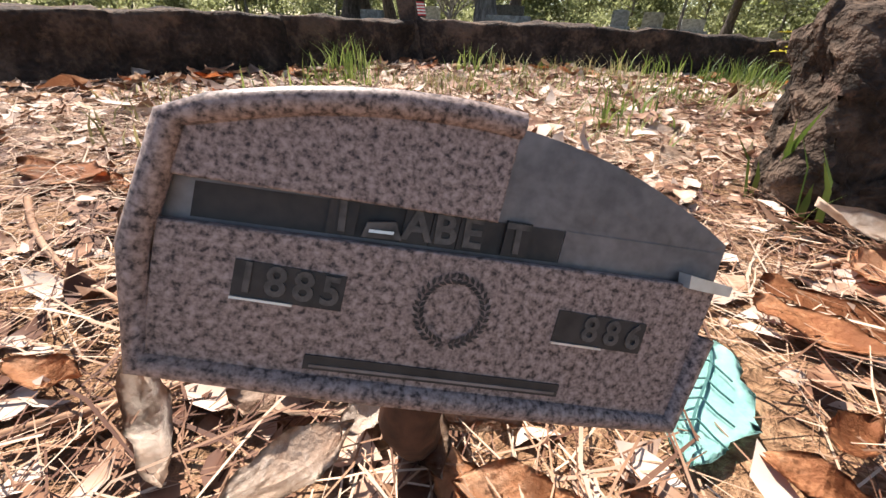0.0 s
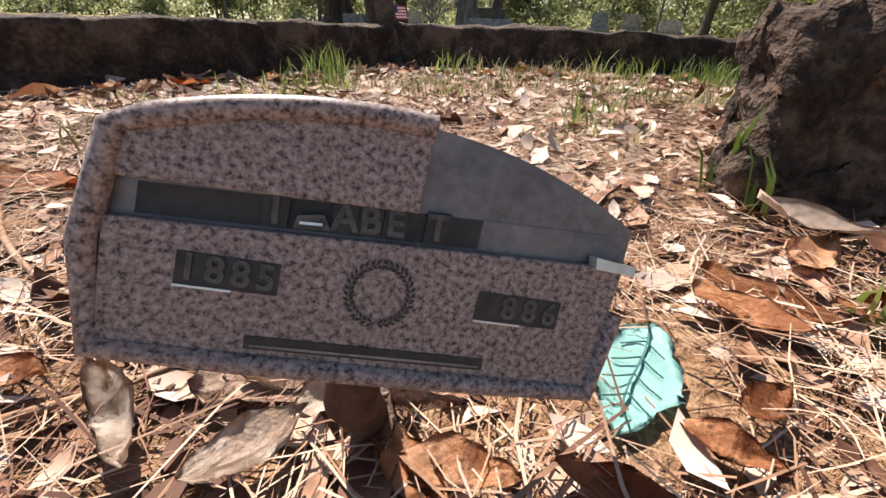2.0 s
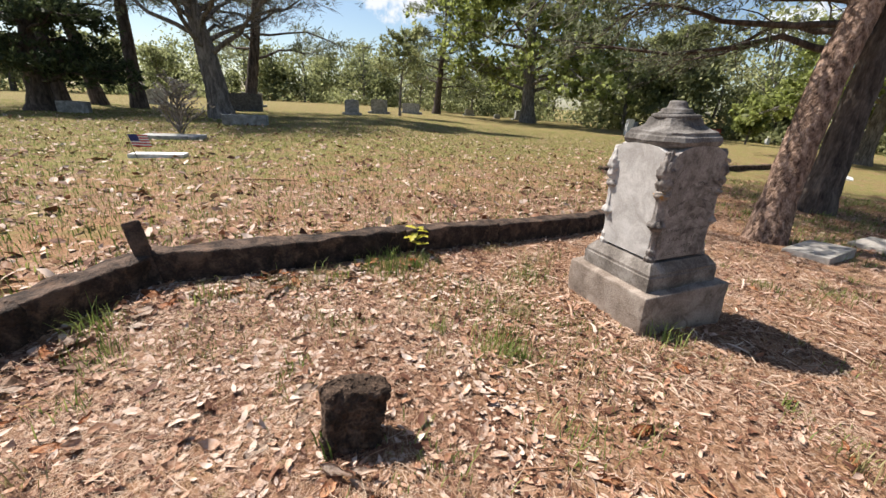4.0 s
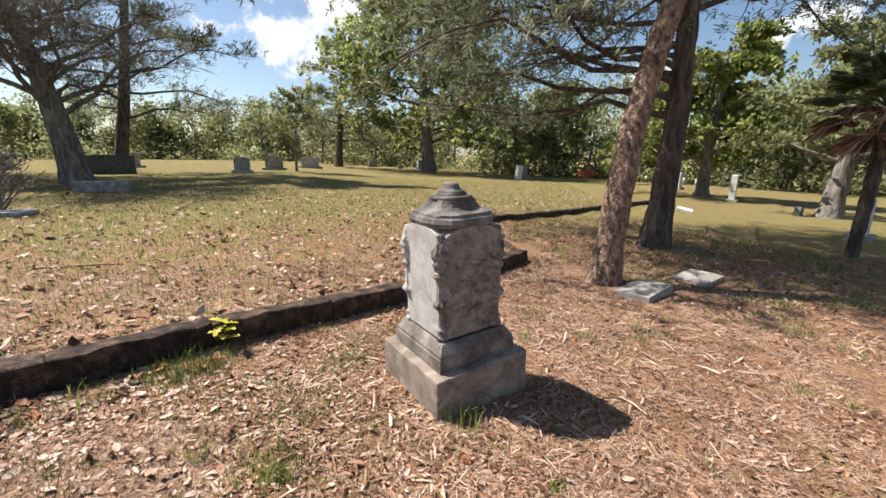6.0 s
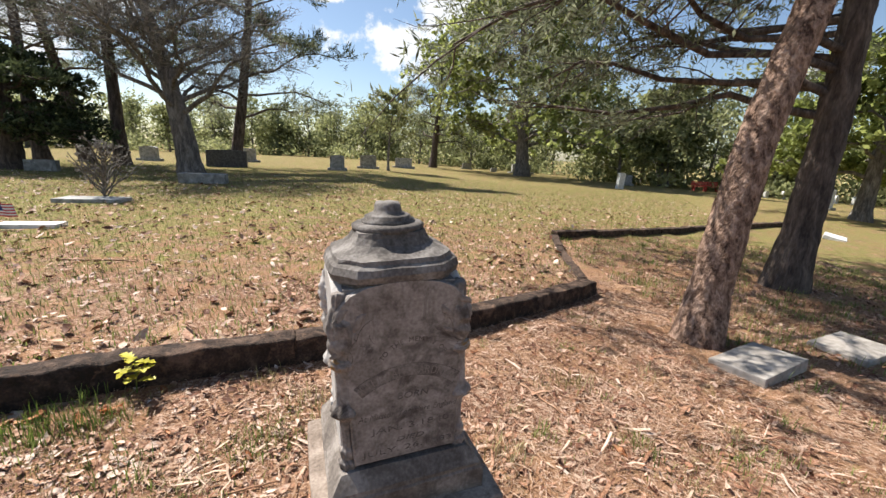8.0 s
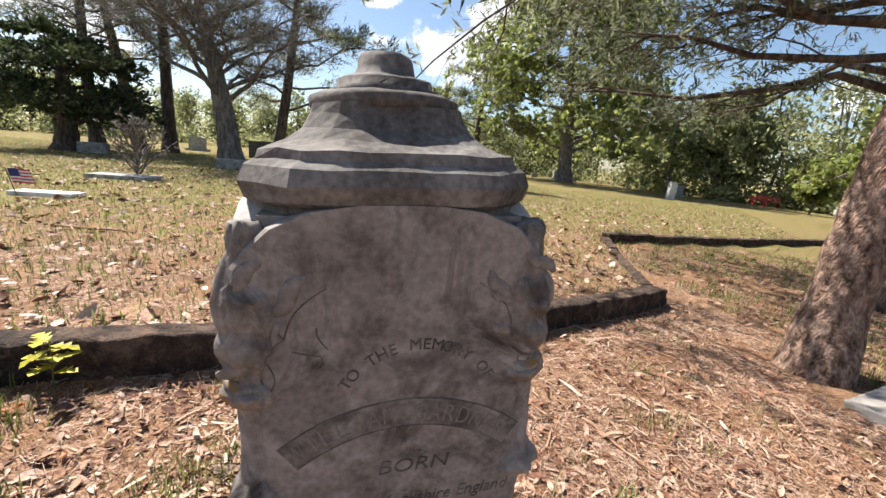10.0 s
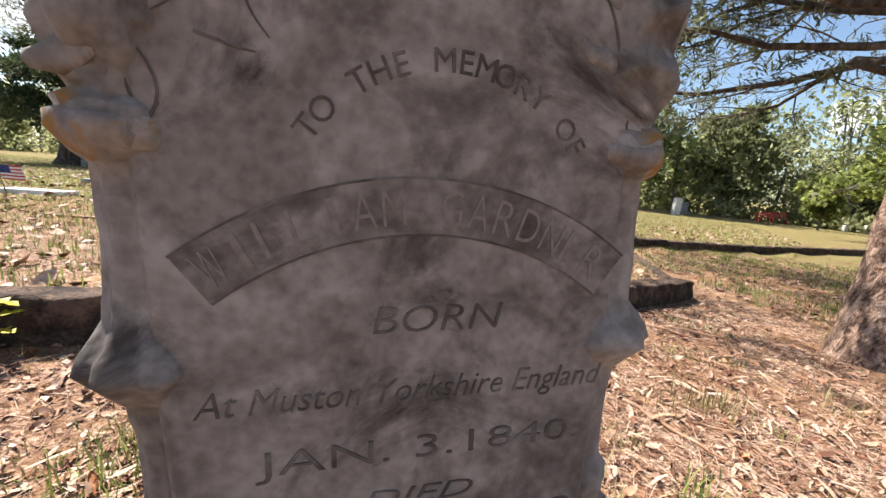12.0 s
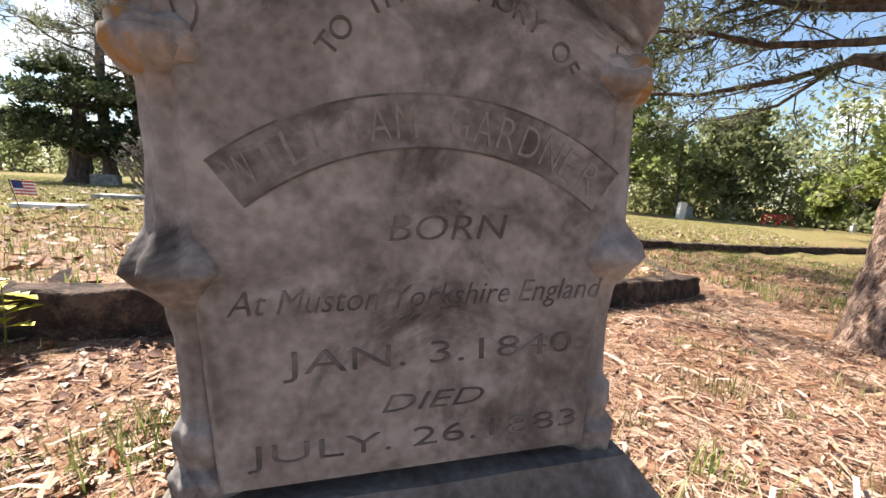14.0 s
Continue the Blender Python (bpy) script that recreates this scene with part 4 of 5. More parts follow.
def tree(label, x, y, height, radius, lean, bark, leaf, seed, lo=0.35, limbs=14, limb_len=3.0, rise=0.35, droop=0.25, subs=5, tufts=7, count=6,
         leaf_len=0.2, leaf_w=0.018, fan=0.6, spread=0.3, bend=0.0, name="tree", toward=None, top_leaf=True, flare=1.35, kind="", azimuths=None, top_scale=0.45, taper=0.82, sides=18, twig=0.008, shade_above=None):
    """A trunk with limbs and branches, and a crown of many small leaf sprays."""
    rnd, rng = random.Random(seed), np.random.default_rng(seed)
    t = thing(name, pose(x, y, lz(x, y) - 0.08), label, "tree", kind=kind)
    n = 12
    spine, rad = [], []
    wob = Vector((rnd.uniform(-1, 1), rnd.uniform(-1, 1), 0)) * 0.012 * height
    for i in range(n + 1):
        f = i / n
        p = Vector((lean[0] * f + bend * math.sin(f * math.pi) + wob.x * math.sin(5 * f), lean[1] * f + wob.y * math.sin(4 * f + 1), height * f))
        spine.append(p)
        rad.append(radius * ((1 - taper * f) * (flare if i == 0 else 1)))
    V, F = [], []
    fine, frad = [], []
    for i in range(n):
        for k in range(sides // 4):
            fine.append(spine[i].lerp(spine[i + 1], k / (sides // 4)))
            frad.append(rad[i] + (rad[i + 1] - rad[i]) * k / (sides // 4))
    fine.append(spine[-1])
    frad.append(rad[-1])
    tube(V, F, fine, frad, sides)
    o = Vector((seed, seed * 2, 0))
    V = [p + noise.noise_vector(Vector((p.x * 7, p.y * 7, p.z * 3)) + o) * radius * 0.10 + noise.noise_vector(Vector((p.x * 30, p.y * 30, p.z * 14)) + o) * radius * (0.065 if sides > 20 else 0.03) for p in V]
    me = bpy.data.meshes.new("trunk")
    me.from_pydata(V, [], F)
    put_mesh("trunk", me, bark, t, smooth=True)
    BV, BF = [], []
    tips, tdir = [], []
    for k in range(limbs):
        f = lo + (1 - lo) * (k + rnd.random() * 0.8) / limbs
        f = min(f, 0.98)
        i = min(int(f * n), n - 1)
        p0 = spine[i].lerp(spine[i + 1], f * n - i)
        az = k * 2.4 + rnd.uniform(-0.5, 0.5)
        if azimuths:
            az = radians(azimuths[k % len(azimuths)] + rnd.uniform(-14, 14))
        shape = (1 - top_scale) * (1 - (f - lo) / (1 - lo)) + top_scale
        L = limb_len * shape * rnd.uniform(0.7, 1.15)
        d = Vector((math.cos(az), math.sin(az), rise + rnd.uniform(-0.15, 0.2))).normalized()
        pts, rr = [], []
        r0 = max(0.018, radius * (1 - 0.8 * f) * 0.30)
        side = d.cross(Vector((0, 0, 1))).normalized() * rnd.uniform(-0.25, 0.25)
        wob1, wob2 = rnd.uniform(0, 6), rnd.uniform(0, 6)
        for j in range(7):
            u = j / 6
            kink = Vector((math.sin(6 * u + wob1), math.sin(7 * u + wob2), 0.8 * math.sin(9 * u + wob1))) * 0.045 * L * min(1, 3 * u)
            pts.append(p0 + d * L * u + side * L * u * u + kink + Vector((0, 0, -droop * L * u * u)))
            rr.append(r0 * (1 - 0.85 * u) + 0.006)
        tube(BV, BF, pts, rr, 6)
        for s in range(subs):
            u = 0.3 + 0.7 * (s + rnd.random()) / subs
            j = min(int(u * 6), 5)
            q0 = pts[j].lerp(pts[j + 1], u * 6 - j)
            ang = rnd.uniform(0.5, 1.2) * rnd.choice((-1, 1))
            fw = (pts[j + 1] - pts[j]).normalized()
            dd = (Matrix.Rotation(ang, 3, 'Z') @ fw + Vector((0, 0, rnd.uniform(-0.25, 0.35)))).normalized()
            l2 = L * rnd.uniform(0.16, 0.34)
            bow = Vector((rnd.uniform(-1, 1), rnd.uniform(-1, 1), rnd.uniform(-0.6, 0.6))) * l2 * 0.16
            q = [q0 + dd * l2 * w + bow * math.sin(math.pi * w) + Vector((0, 0, -0.15 * l2 * w * w)) for w in (0, 0.33, 0.66, 1)]
            tube(BV, BF, q, [r0 * 0.24 * (1 - u * 0.5) + 0.004, r0 * 0.16 + 0.004, r0 * 0.1 + 0.003, 0.003], 4)
            for w in range(5):
                e0 = q[0].lerp(q[3], rnd.uniform(0.2, 0.95))
                e1 = e0 + (Matrix.Rotation(rnd.uniform(-1, 1), 3, 'Z') @ dd + Vector((0, 0, rnd.uniform(-0.3, 0.3)))) * l2 * rnd.uniform(0.2, 0.45)
                tube(BV, BF, [e0, e0.lerp(e1, 0.5) + Vector((0, 0, rnd.uniform(-0.05, 0.05) * l2)), e1], [twig, twig * 0.7, twig * 0.4], 3)
            # fourfold foliage above this height, added out of view to cast shade
            for w in range(tufts if shade_above is None or f < shade_above else tufts * 4):
                g = rnd.uniform(0.25, 1.08)
                c = q0 + dd * l2 * g + Vector((rnd.gauss(0, spread), rnd.gauss(0, spread), rnd.gauss(0, spread * 0.45))) * L * 0.14
                tips.append(c)
                tdir.append(dd * 0.7 + Vector((0, 0, 0.35)))
    me = bpy.data.meshes.new("branchwork")
    me.from_pydata(BV, [], BF)
    put_mesh("branchwork", me, bark, t, smooth=True)
    if tips and count:
        v, fc = sprays(rng, np.array(tips), np.array(tdir), count, leaf_len, leaf_w, fan)
        put_mesh("crown", fast_mesh("crown", v, fc), leaf, t)
    return t


# leaning scaly trunk beside the flat marker, and the dark pine behind it, its unseen top thickened for shade
G_TOP = (2.7, 0.9)
tree("leaning scaly-barked trunk beside a flat marker", 3.98, 4.08, 7.2, 0.20, G_TOP, M["pine_bark"], M["needles"], 21, lo=0.8, limbs=8, limb_len=2.2, rise=0.5,
     tufts=8, count=12, leaf_len=0.15, leaf_w=0.012, bend=-0.35, name="leaning_tree", taper=0.4, sides=44)
tree("tall dark pine with long drooping dry branches, unseen top thickened for shade", 7.4, 6.6, 13.0, 0.27, (0.4, 0.3), M["dark_bark"], M["needles"], 22, lo=0.22, limbs=54, limb_len=6.7, rise=0.14, droop=0.20,
     subs=11, tufts=8, count=10, leaf_len=0.16, leaf_w=0.015, fan=0.9, spread=0.5, name="pine_tree", azimuths=(150, 165, 95, 175, 120, 170, 60, 140, 100, 165, 185, 300, 80, 20, 130, 340), sides=32, twig=0.005, shade_above=0.44, top_scale=0.85)
# trees across the field; three pines have unseen tops thickened to shade it
tree("old broken grey tree with bare spreading limbs", -8.3, 19.6, 8.5, 0.50, (-1.3, 0), M["grey_bark"], M["dry_needles"], 23, lo=0.28, limbs=30, limb_len=6.2, rise=0.65, droop=0.12,
     subs=12, tufts=8, count=7, leaf_len=0.36, leaf_w=0.012, fan=0.9, spread=0.6, name="broken_tree", flare=1.25)
tree("tall pine leaning over dark headstones, sparse below, unseen top thickened for shade", -9.9, 28.5, 17.0, 0.36, (2.6, 0), M["dark_bark"], M["needles"], 24, lo=0.18, limbs=30, limb_len=6.5, rise=0.30, droop=0.18,
     subs=8, tufts=12, count=8, leaf_len=0.34, leaf_w=0.027, spread=0.55, name="pine_tree", shade_above=0.6)
tree("tall straight pine, crown sparse below, unseen top thickened for shade", -15.0, 25.8, 17.0, 0.36, (0.2, 0), M["dark_bark"], M["needles"], 25, lo=0.35, limbs=26, limb_len=5.6, rise=0.2, droop=0.2,
     subs=7, tufts=9, count=8, leaf_len=0.32, leaf_w=0.026, spread=0.5, name="pine_tree", shade_above=0.6)
tree("tall pine leaning away, crown sparse below, unseen top thickened for shade", -18.5, 28.5, 17.0, 0.36, (-3.4, 0), M["dark_bark"], M["needles"], 26, lo=0.3, limbs=26, limb_len=5.5, rise=0.25, droop=0.2,
     subs=7, tufts=9, count=8, leaf_len=0.32, leaf_w=0.026, spread=0.5, name="pine_tree", shade_above=0.6)
tree("broad dark cedar with dense low crown", -15.6, 19.8, 4.9, 0.5, (0.3, 0), M["dark_bark"], M["dark_leaves"], 27, lo=0.22, limbs=26, limb_len=4.0, rise=0.18, droop=0.18,
     subs=8, tufts=10, count=8, leaf_len=0.22, leaf_w=0.045, spread=0.8, name="cedar_tree")
tree("pine with layered crown above the cedar", -17.5, 24.0, 13.0, 0.34, (-0.5, 0), M["dark_bark"], M["needles"], 28, lo=0.4, limbs=15, limb_len=6.0, rise=0.35, droop=0.2,
     subs=6, tufts=7, count=8, leaf_len=0.3, leaf_w=0.024, spread=0.4, name="pine_tree")
tree("large leafy green oak shading the field", 14.4, 46.5, 21.0, 0.75, (-1.5, 0), M["grey_bark"], M["leaves"], 29, lo=0.14, limbs=42, limb_len=11.5, rise=0.38, droop=0.32,
     subs=10, tufts=11, count=7, leaf_len=0.42, leaf_w=0.16, fan=1.2, spread=0.75, name="oak_tree", top_scale=0.55)
tree("dark pine behind the oak", 4.6, 52.0, 14.0, 0.45, (1.0, 0), M["dark_bark"], M["needles"], 30, lo=0.22, limbs=26, limb_len=6.5, rise=0.2, droop=0.2, subs=7, tufts=10, count=6,
     leaf_len=0.5, leaf_w=0.035, spread=0.6, name="pine_tree")
tree("small round-crowned tree among the headstones", -0.2, 33.0, 5.6, 0.11, (0.3, 0), M["grey_bark"], M["wood_leaves"], 31, lo=0.35, limbs=20, limb_len=2.6, rise=0.7, droop=0.1, subs=6, tufts=7, count=5,
     leaf_len=0.24, leaf_w=0.05, fan=1.1, spread=0.7, name="small_tree")
tree("leafy oak behind the leaning trunk", 23.9, 18.8, 9.0, 0.4, (0.5, 0), M["grey_bark"], M["leaves"], 32, lo=0.2, limbs=22, limb_len=5.0, rise=0.4, droop=0.3, subs=9, tufts=14, count=6,
     leaf_len=0.3, leaf_w=0.11, fan=1.2, spread=0.8, name="oak_tree")
tree("twin-stemmed grey oak at the field edge", 21.0, 10.4, 7.5, 0.42, (0.8, 0), M["grey_bark"], M["wood_leaves"], 33, lo=0.25, limbs=20, limb_len=4.4, rise=0.5, droop=0.25, subs=7, tufts=8, count=6,
     leaf_len=0.26, leaf_w=0.09, fan=1.2, spread=0.8, name="oak_tree")
tree("young bright green sapling", 29.2, 32.2, 3.6, 0.07, (0.1, 0), M["grey_bark"], M["leaves"], 34, lo=0.15, limbs=18, limb_len=1.4, rise=0.8, droop=0.1, subs=5, tufts=9, count=6,
     leaf_len=0.26, leaf_w=0.11, fan=1.2, spread=0.9, name="sapling")
tree("mossy oak with hanging grey foliage", 30.5, 46.0, 11.0, 0.5, (0.8, 0), M["grey_bark"], M["wood_leaves"], 35, lo=0.18, limbs=30, limb_len=6.0, rise=0.4, droop=0.4, subs=8, tufts=9, count=6,
     leaf_len=0.45, leaf_w=0.13, fan=1.2, spread=0.8, name="oak_tree")
tree("bare twiggy bush behind a flat slab", -6.2, 11.0, 1.25, 0.03, (0.1, 0), M["grey_bark"], M["dry_needles"], 36, lo=0.05, limbs=26, limb_len=0.95, rise=1.1, droop=0.05, subs=6, tufts=1, count=3,
     leaf_len=0.08, leaf_w=0.02, fan=1.2, spread=0.8, name="bush")


M["palm"] = material("palm_fan", [(0.05, 0.065, 0.03), (0.11, 0.125, 0.06), (0.20, 0.21, 0.11)], 0.45, 1.5, 8, 0, island=0.4, translucent=0.35)


def palm(x, y, h, seed):
    rnd = random.Random(seed)
    t = thing("palm_tree", pose(x, y, lz(x, y) - 0.05), "fan palm with drooping brown and green fronds", "palm tree")
    V, F = [], []
    pts = [Vector((0.1 * math.sin(2 * u), 0, h * u)) for u in np.linspace(0, 1, 14)]
    tube(V, F, pts, [0.12 + 0.015 * (i % 2) for i in range(14)], 12)
    me = bpy.data.meshes.new("trunk")
    me.from_pydata(V, [], F)
    put_mesh("trunk", me, M["dark_bark"], t, smooth=True)
    for k in range(26):
        az, el = k * 2.4, 1.2 - 2.0 * k / 26 + rnd.uniform(-0.15, 0.15)
        d = Vector((math.cos(az) * math.cos(el), math.sin(az) * math.cos(el), math.sin(el)))
        s = d.cross(Vector((0, 0, 1))).normalized()
        u = s.cross(d)
        V, F = [], []
        o = Vector((0, 0, h))
        hub = o + d * 0.75
        tube(V, F, [o, o + d * 0.5, hub], [0.025, 0.018, 0.012], 5)
        for j in range(38):
            a = -1.6 + 3.2 * j / 37
            dd = (d * math.cos(a) + s * math.sin(a)).normalized()
            side = (s * math.cos(a) - d * math.sin(a)) * 0.010
            L = 0.72 * (1 - 0.2 * abs(a)) * rnd.uniform(0.85, 1.05)
            b = len(V)
            V += [hub, hub + dd * L * 0.55 + side + u * 0.03, hub + dd * L + Vector((0, 0, -0.22 * L)), hub + dd * L * 0.55 - side + u * 0.03]
            F += [(b, b + 1, b + 2), (b, b + 2, b + 3)]
        me = bpy.data.meshes.new("frond")
        me.from_pydata(V, [], F)
        put_mesh("frond", me, M["palm"] if k < 17 else M["straw"], t)


palm(11.4, 4.9, 3.2, 3)


def woods():
    """The surrounding woodland as one mass of trunks, twigs and leaf sprays."""
    rnd, rng = random.Random(8), np.random.default_rng(8)
    V, F, C, D = [], [], [], []
    for k in range(230):
        az = radians(rnd.uniform(-75, 118))          # measured from straight ahead, to the right
        near = 66 if az < radians(25) else 52
        r = rnd.uniform(near, near + 30)
        if az < radians(-8):
            r += 8
        x, y = r * math.sin(az), r * math.cos(az)
        h = rnd.uniform(4.5, 9.5) * (1.0 if az < radians(15) else 1.35)
        z = lz(x, y)
        top = Vector((x + rnd.uniform(-1, 1), y, z + h * 0.85))
        tube(V, F, [Vector((x, y, z - 0.2)), Vector((x, y, z)).lerp(top, 0.5) + Vector((rnd.uniform(-0.4, 0.4), 0, 0)), top], [0.2, 0.14, 0.05], 5)
        w = h * rnd.uniform(0.28, 0.45)
        blobs = []
        for b in range(13):
            u = rnd.uniform(0.22, 1.0)
            ang = rnd.uniform(0, 6.28)
            q = w * math.sin(math.pi * min(1, 0.25 + 0.7 * u)) * rnd.uniform(0.2, 1)
            c = Vector((x + q * math.cos(ang), y + q * math.sin(ang), z + h * u))
            tube(V, F, [Vector((x, y, z + h * u * 0.7)), c], [0.06, 0.02], 4)
            blobs.append((c, rnd.uniform(0.5, 1.25) * h / 8))
        for c, s in blobs:
            m = 68
            pts = rng.normal(0, 1, (m, 3)) * [s, s, s * 0.6] + np.array(c)
            C.append(pts)
            D.append(rng.normal(0, 1, (m, 3)) + [0, 0, 0.3])
    # undergrowth along the wood's foot
    for k in range(420):
        az = radians(rnd.uniform(-80, 120))
        near = 64 if az < radians(25) else 50
        r = rnd.uniform(near, near + 14) + (8 if az < radians(-8) else 0)
        x, y = r * math.sin(az), r * math.cos(az)
        s = rnd.uniform(0.6, 1.5)
        C.append(rng.normal(0, 1, (80, 3)) * [s, s, s * 0.55] + [x, y, lz(x, y) + s * 0.8])
        D.append(rng.normal(0, 1, (80, 3)) + [0, 0, 0.5])
    wood = thing("far_woodland", pose(0, 0, 0), "mixed woodland edge of small trees and brush", "woodland", kind="stuff")
    me = bpy.data.meshes.new("trunks")
    me.from_pydata(V, [], F)
    put_mesh("trunks", me, M["grey_bark"], wood)
    v, f = sprays(rng, np.concatenate(C), np.concatenate(D), 1, 0.54, 0.145, 0.5)
    put_mesh("foliage", fast_mesh("foliage", v, f), M["wood_leaves"], wood)


woods()


# ---- litter and plants on the ground ----
def scatter(rng, n, boxes):
    """Points in plan, shared over rectangles (x0, x1, y0, y1, share), clear of the stones."""
    out = []
    total = sum(b[4] for b in boxes)
    for x0, x1, y0, y1, s in boxes:
        m = int(n * s / total)
        out.append(np.stack([rng.uniform(x0, x1, m), rng.uniform(y0, y1, m)], 1))
    p = np.concatenate(out)
    kd = kerb_distance(p[:, 0], p[:, 1])
    keep = (kd < -0.01) | (kd > 0.2)
    a = radians(14)
    u = (p[:, 0] - 0.903) * math.cos(a) + (p[:, 1] - 2.02) * math.sin(a)
    v = -(p[:, 0] - 0.903) * math.sin(a) + (p[:, 1] - 2.02) * math.cos(a)
    keep &= ~((abs(u) < 0.37) & (abs(v) < 0.37))
    keep &= np.hypot(p[:, 0] + 1.217, (p[:, 1] - 0.345) * 0.7) > 0.042
    keep &= np.hypot((p[:, 0] - 4.20) * 0.75, p[:, 1] - 3.52) > 0.33
    keep &= np.hypot(p[:, 0] + 5.3, p[:, 1] - 7.35) > 0.55
    return p[keep]


def frames(rng, n, tilt):
    """Random in-plane axes with a small tilt: along, across, normal."""
    az = rng.uniform(0, 2 * np.pi, n)
    nrm = np.stack([rng.normal(0, tilt, n), rng.normal(0, tilt, n), np.ones(n)], 1)
    nrm /= np.linalg.norm(nrm, axis=1, keepdims=True)
    d = np.stack([np.cos(az), np.sin(az), np.zeros(n)], 1)
    d -= nrm * (d * nrm).sum(1, keepdims=True)
    d /= np.linalg.norm(d, axis=1, keepdims=True)
    return d, np.cross(nrm, d), nrm


def flakes(rng, p, size, tilt=0.3, lift=0.012, slim=1.0):
    """Curled lance-shaped leaves at plan points."""
    n = len(p)
    d, s, k = frames(rng, n, tilt)
    L = (size * rng.uniform(0.45, 1.25, n))[:, None]
    W = L * rng.uniform(0.16, 0.32, n)[:, None] * slim
    curl = rng.normal(0, 0.18, n)[:, None] * L
    fold = rng.uniform(-0.1, 0.5, n)[:, None] * W
    c = np.concatenate([p, (land(p[:, 0], p[:, 1]) + rng.uniform(0.002, lift, n))[:, None]], 1)
    rows = [c - d * L * 0.5 + k * curl]
    for u, w in ((-0.2, 0.85), (0.18, 0.9)):
        m = c + d * L * u + k * curl * (u * 2) ** 2
        rows += [m + s * W * w + k * fold, m, m - s * W * w + k * fold]
    rows.append(c + d * L * 0.55 + k * curl)
    v = np.stack(rows, 1).reshape(-1, 3)
    o = np.arange(n)[:, None] * 8
    t = [(0, 2, 1), (0, 3, 2), (1, 2, 5), (1, 5, 4), (2, 3, 6), (2, 6, 5), (4, 5, 7), (5, 6, 7)]
    return v, np.concatenate([o + list(q_) for q_ in t], 0)


def straws(rng, p, length, width, tilt=0.18, lift=0.02):
    n = len(p)
    d, s, k = frames(rng, n, tilt)
    L = (length * rng.uniform(0.4, 1.3, n))[:, None]
    W = (width * rng.uniform(0.5, 1.5, n))[:, None]
    bow = rng.normal(0, 0.08, n)[:, None] * L
    c = np.concatenate([p, (land(p[:, 0], p[:, 1]) + rng.uniform(0.002, lift, n))[:, None]], 1)
    rows = [c - d * L * 0.5 - s * W, c - d * L * 0.5 + s * W, c + s * (bow - W) + k * W, c + s * (bow + W) + k * W, c + d * L * 0.5 - s * W * 0.5, c + d * L * 0.5 + s * W * 0.5]
    v = np.stack(rows, 1).reshape(-1, 3)
    o = np.arange(n)[:, None] * 6
    return v, np.concatenate([o + list(q_) for q_ in ((0, 1, 3), (0, 3, 2), (2, 3, 5), (2, 5, 4))], 0)


def blades(rng, p, height, width, splay):
    """Upright tapering grass blades that bend over."""
    n = len(p)
    h = (height * rng.uniform(0.4, 1.25, n))[:, None]
    az = rng.uniform(0, 2 * np.pi, n)
    out = np.stack([np.cos(az), np.sin(az), np.zeros(n)], 1) * (splay * rng.uniform(0.1, 1.0, n))[:, None]
    s = np.stack([-np.sin(az), np.cos(az), np.zeros(n)], 1) * width
    up = np.array([0, 0, 1.0])
    c = np.concatenate([p, land(p[:, 0], p[:, 1])[:, None] - 0.004], 1)
    m = c + up * h * 0.6 + out * h * 0.35
    t = c + up * h * 0.95 + out * h
    v = np.stack([c - s, c + s, m - s * 0.8, m + s * 0.8, t], 1).reshape(-1, 3)
    o = np.arange(n)[:, None] * 5
    return v, np.concatenate([o + list(q_) for q_ in ((0, 1, 3), (0, 3, 2), (2, 3, 4))], 0)


def stuff(name, vf, mat, label, category):
    return tagged(put_mesh(name, fast_mesh(name, *vf), mat), label, category, kind="stuff")


rs = np.random.default_rng(17)
stuff("leaf_litter", flakes(rs, scatter(rs, 10500, [(-2.5, -0.3, 0.12, 2.4, 0.6), (-2.9, 0.4, -0.6, 3.4, 0.4)]), 0.038, 0.2, 0.012),
      M["dead_leaf"], "brown and pale dead leaves scattered over the plot", "leaf litter")
stuff("broken_litter", flakes(rs, scatter(rs, 19000, [(-0.3, 3.6, 0.0, 5.2, 0.7), (2.0, 7.0, 0.0, 6.5, 0.3)]), 0.044, 0.22, 0.014, 0.45),
      M["red_litter"], "reddish broken leaf litter among pine straw", "leaf litter")
def field_points(rng, n, reach, power):
    """Plan points in the open field beyond the kerb, thinning out with distance."""
    y = -1.0 + reach * rng.random(n) ** power
    x = -1.5 + (rng.random(n) - 0.55) * (13 + 1.3 * y)
    p = np.stack([x, y], 1)
    p = p[np.hypot(p[:, 0] + 5.1, p[:, 1] - 7.35) > 0.5]
    return p[kerb_distance(p[:, 0], p[:, 1]) > 0.2]


field_spots = field_points(rs, 22000, 24, 1.9)
stuff("field_leaves", flakes(rs, field_spots, 0.085, 0.42, 0.04),
      M["dead_leaf"], "pale fallen leaves scattered over the field", "leaf litter")
stuff("straw_litter", straws(rs, scatter(rs, 72000, [(-2.9, 3.6, -0.6, 5.2, 0.53), (1.0, 7.0, 0.2, 6.2, 0.47)]), 0.11, 0.0009, 0.16, 0.022),
      M["red_straw"], "pine straw and dry stems lying over the sand", "pine straw")
stuff("fine_straw", straws(rs, scatter(rs, 34000, [(-2.3, -0.5, 0.12, 1.9, 1.0)]), 0.06, 0.00045, 0.14, 0.018),
      M["straw"], "fine pine straw and grass stems around the marker", "pine straw")
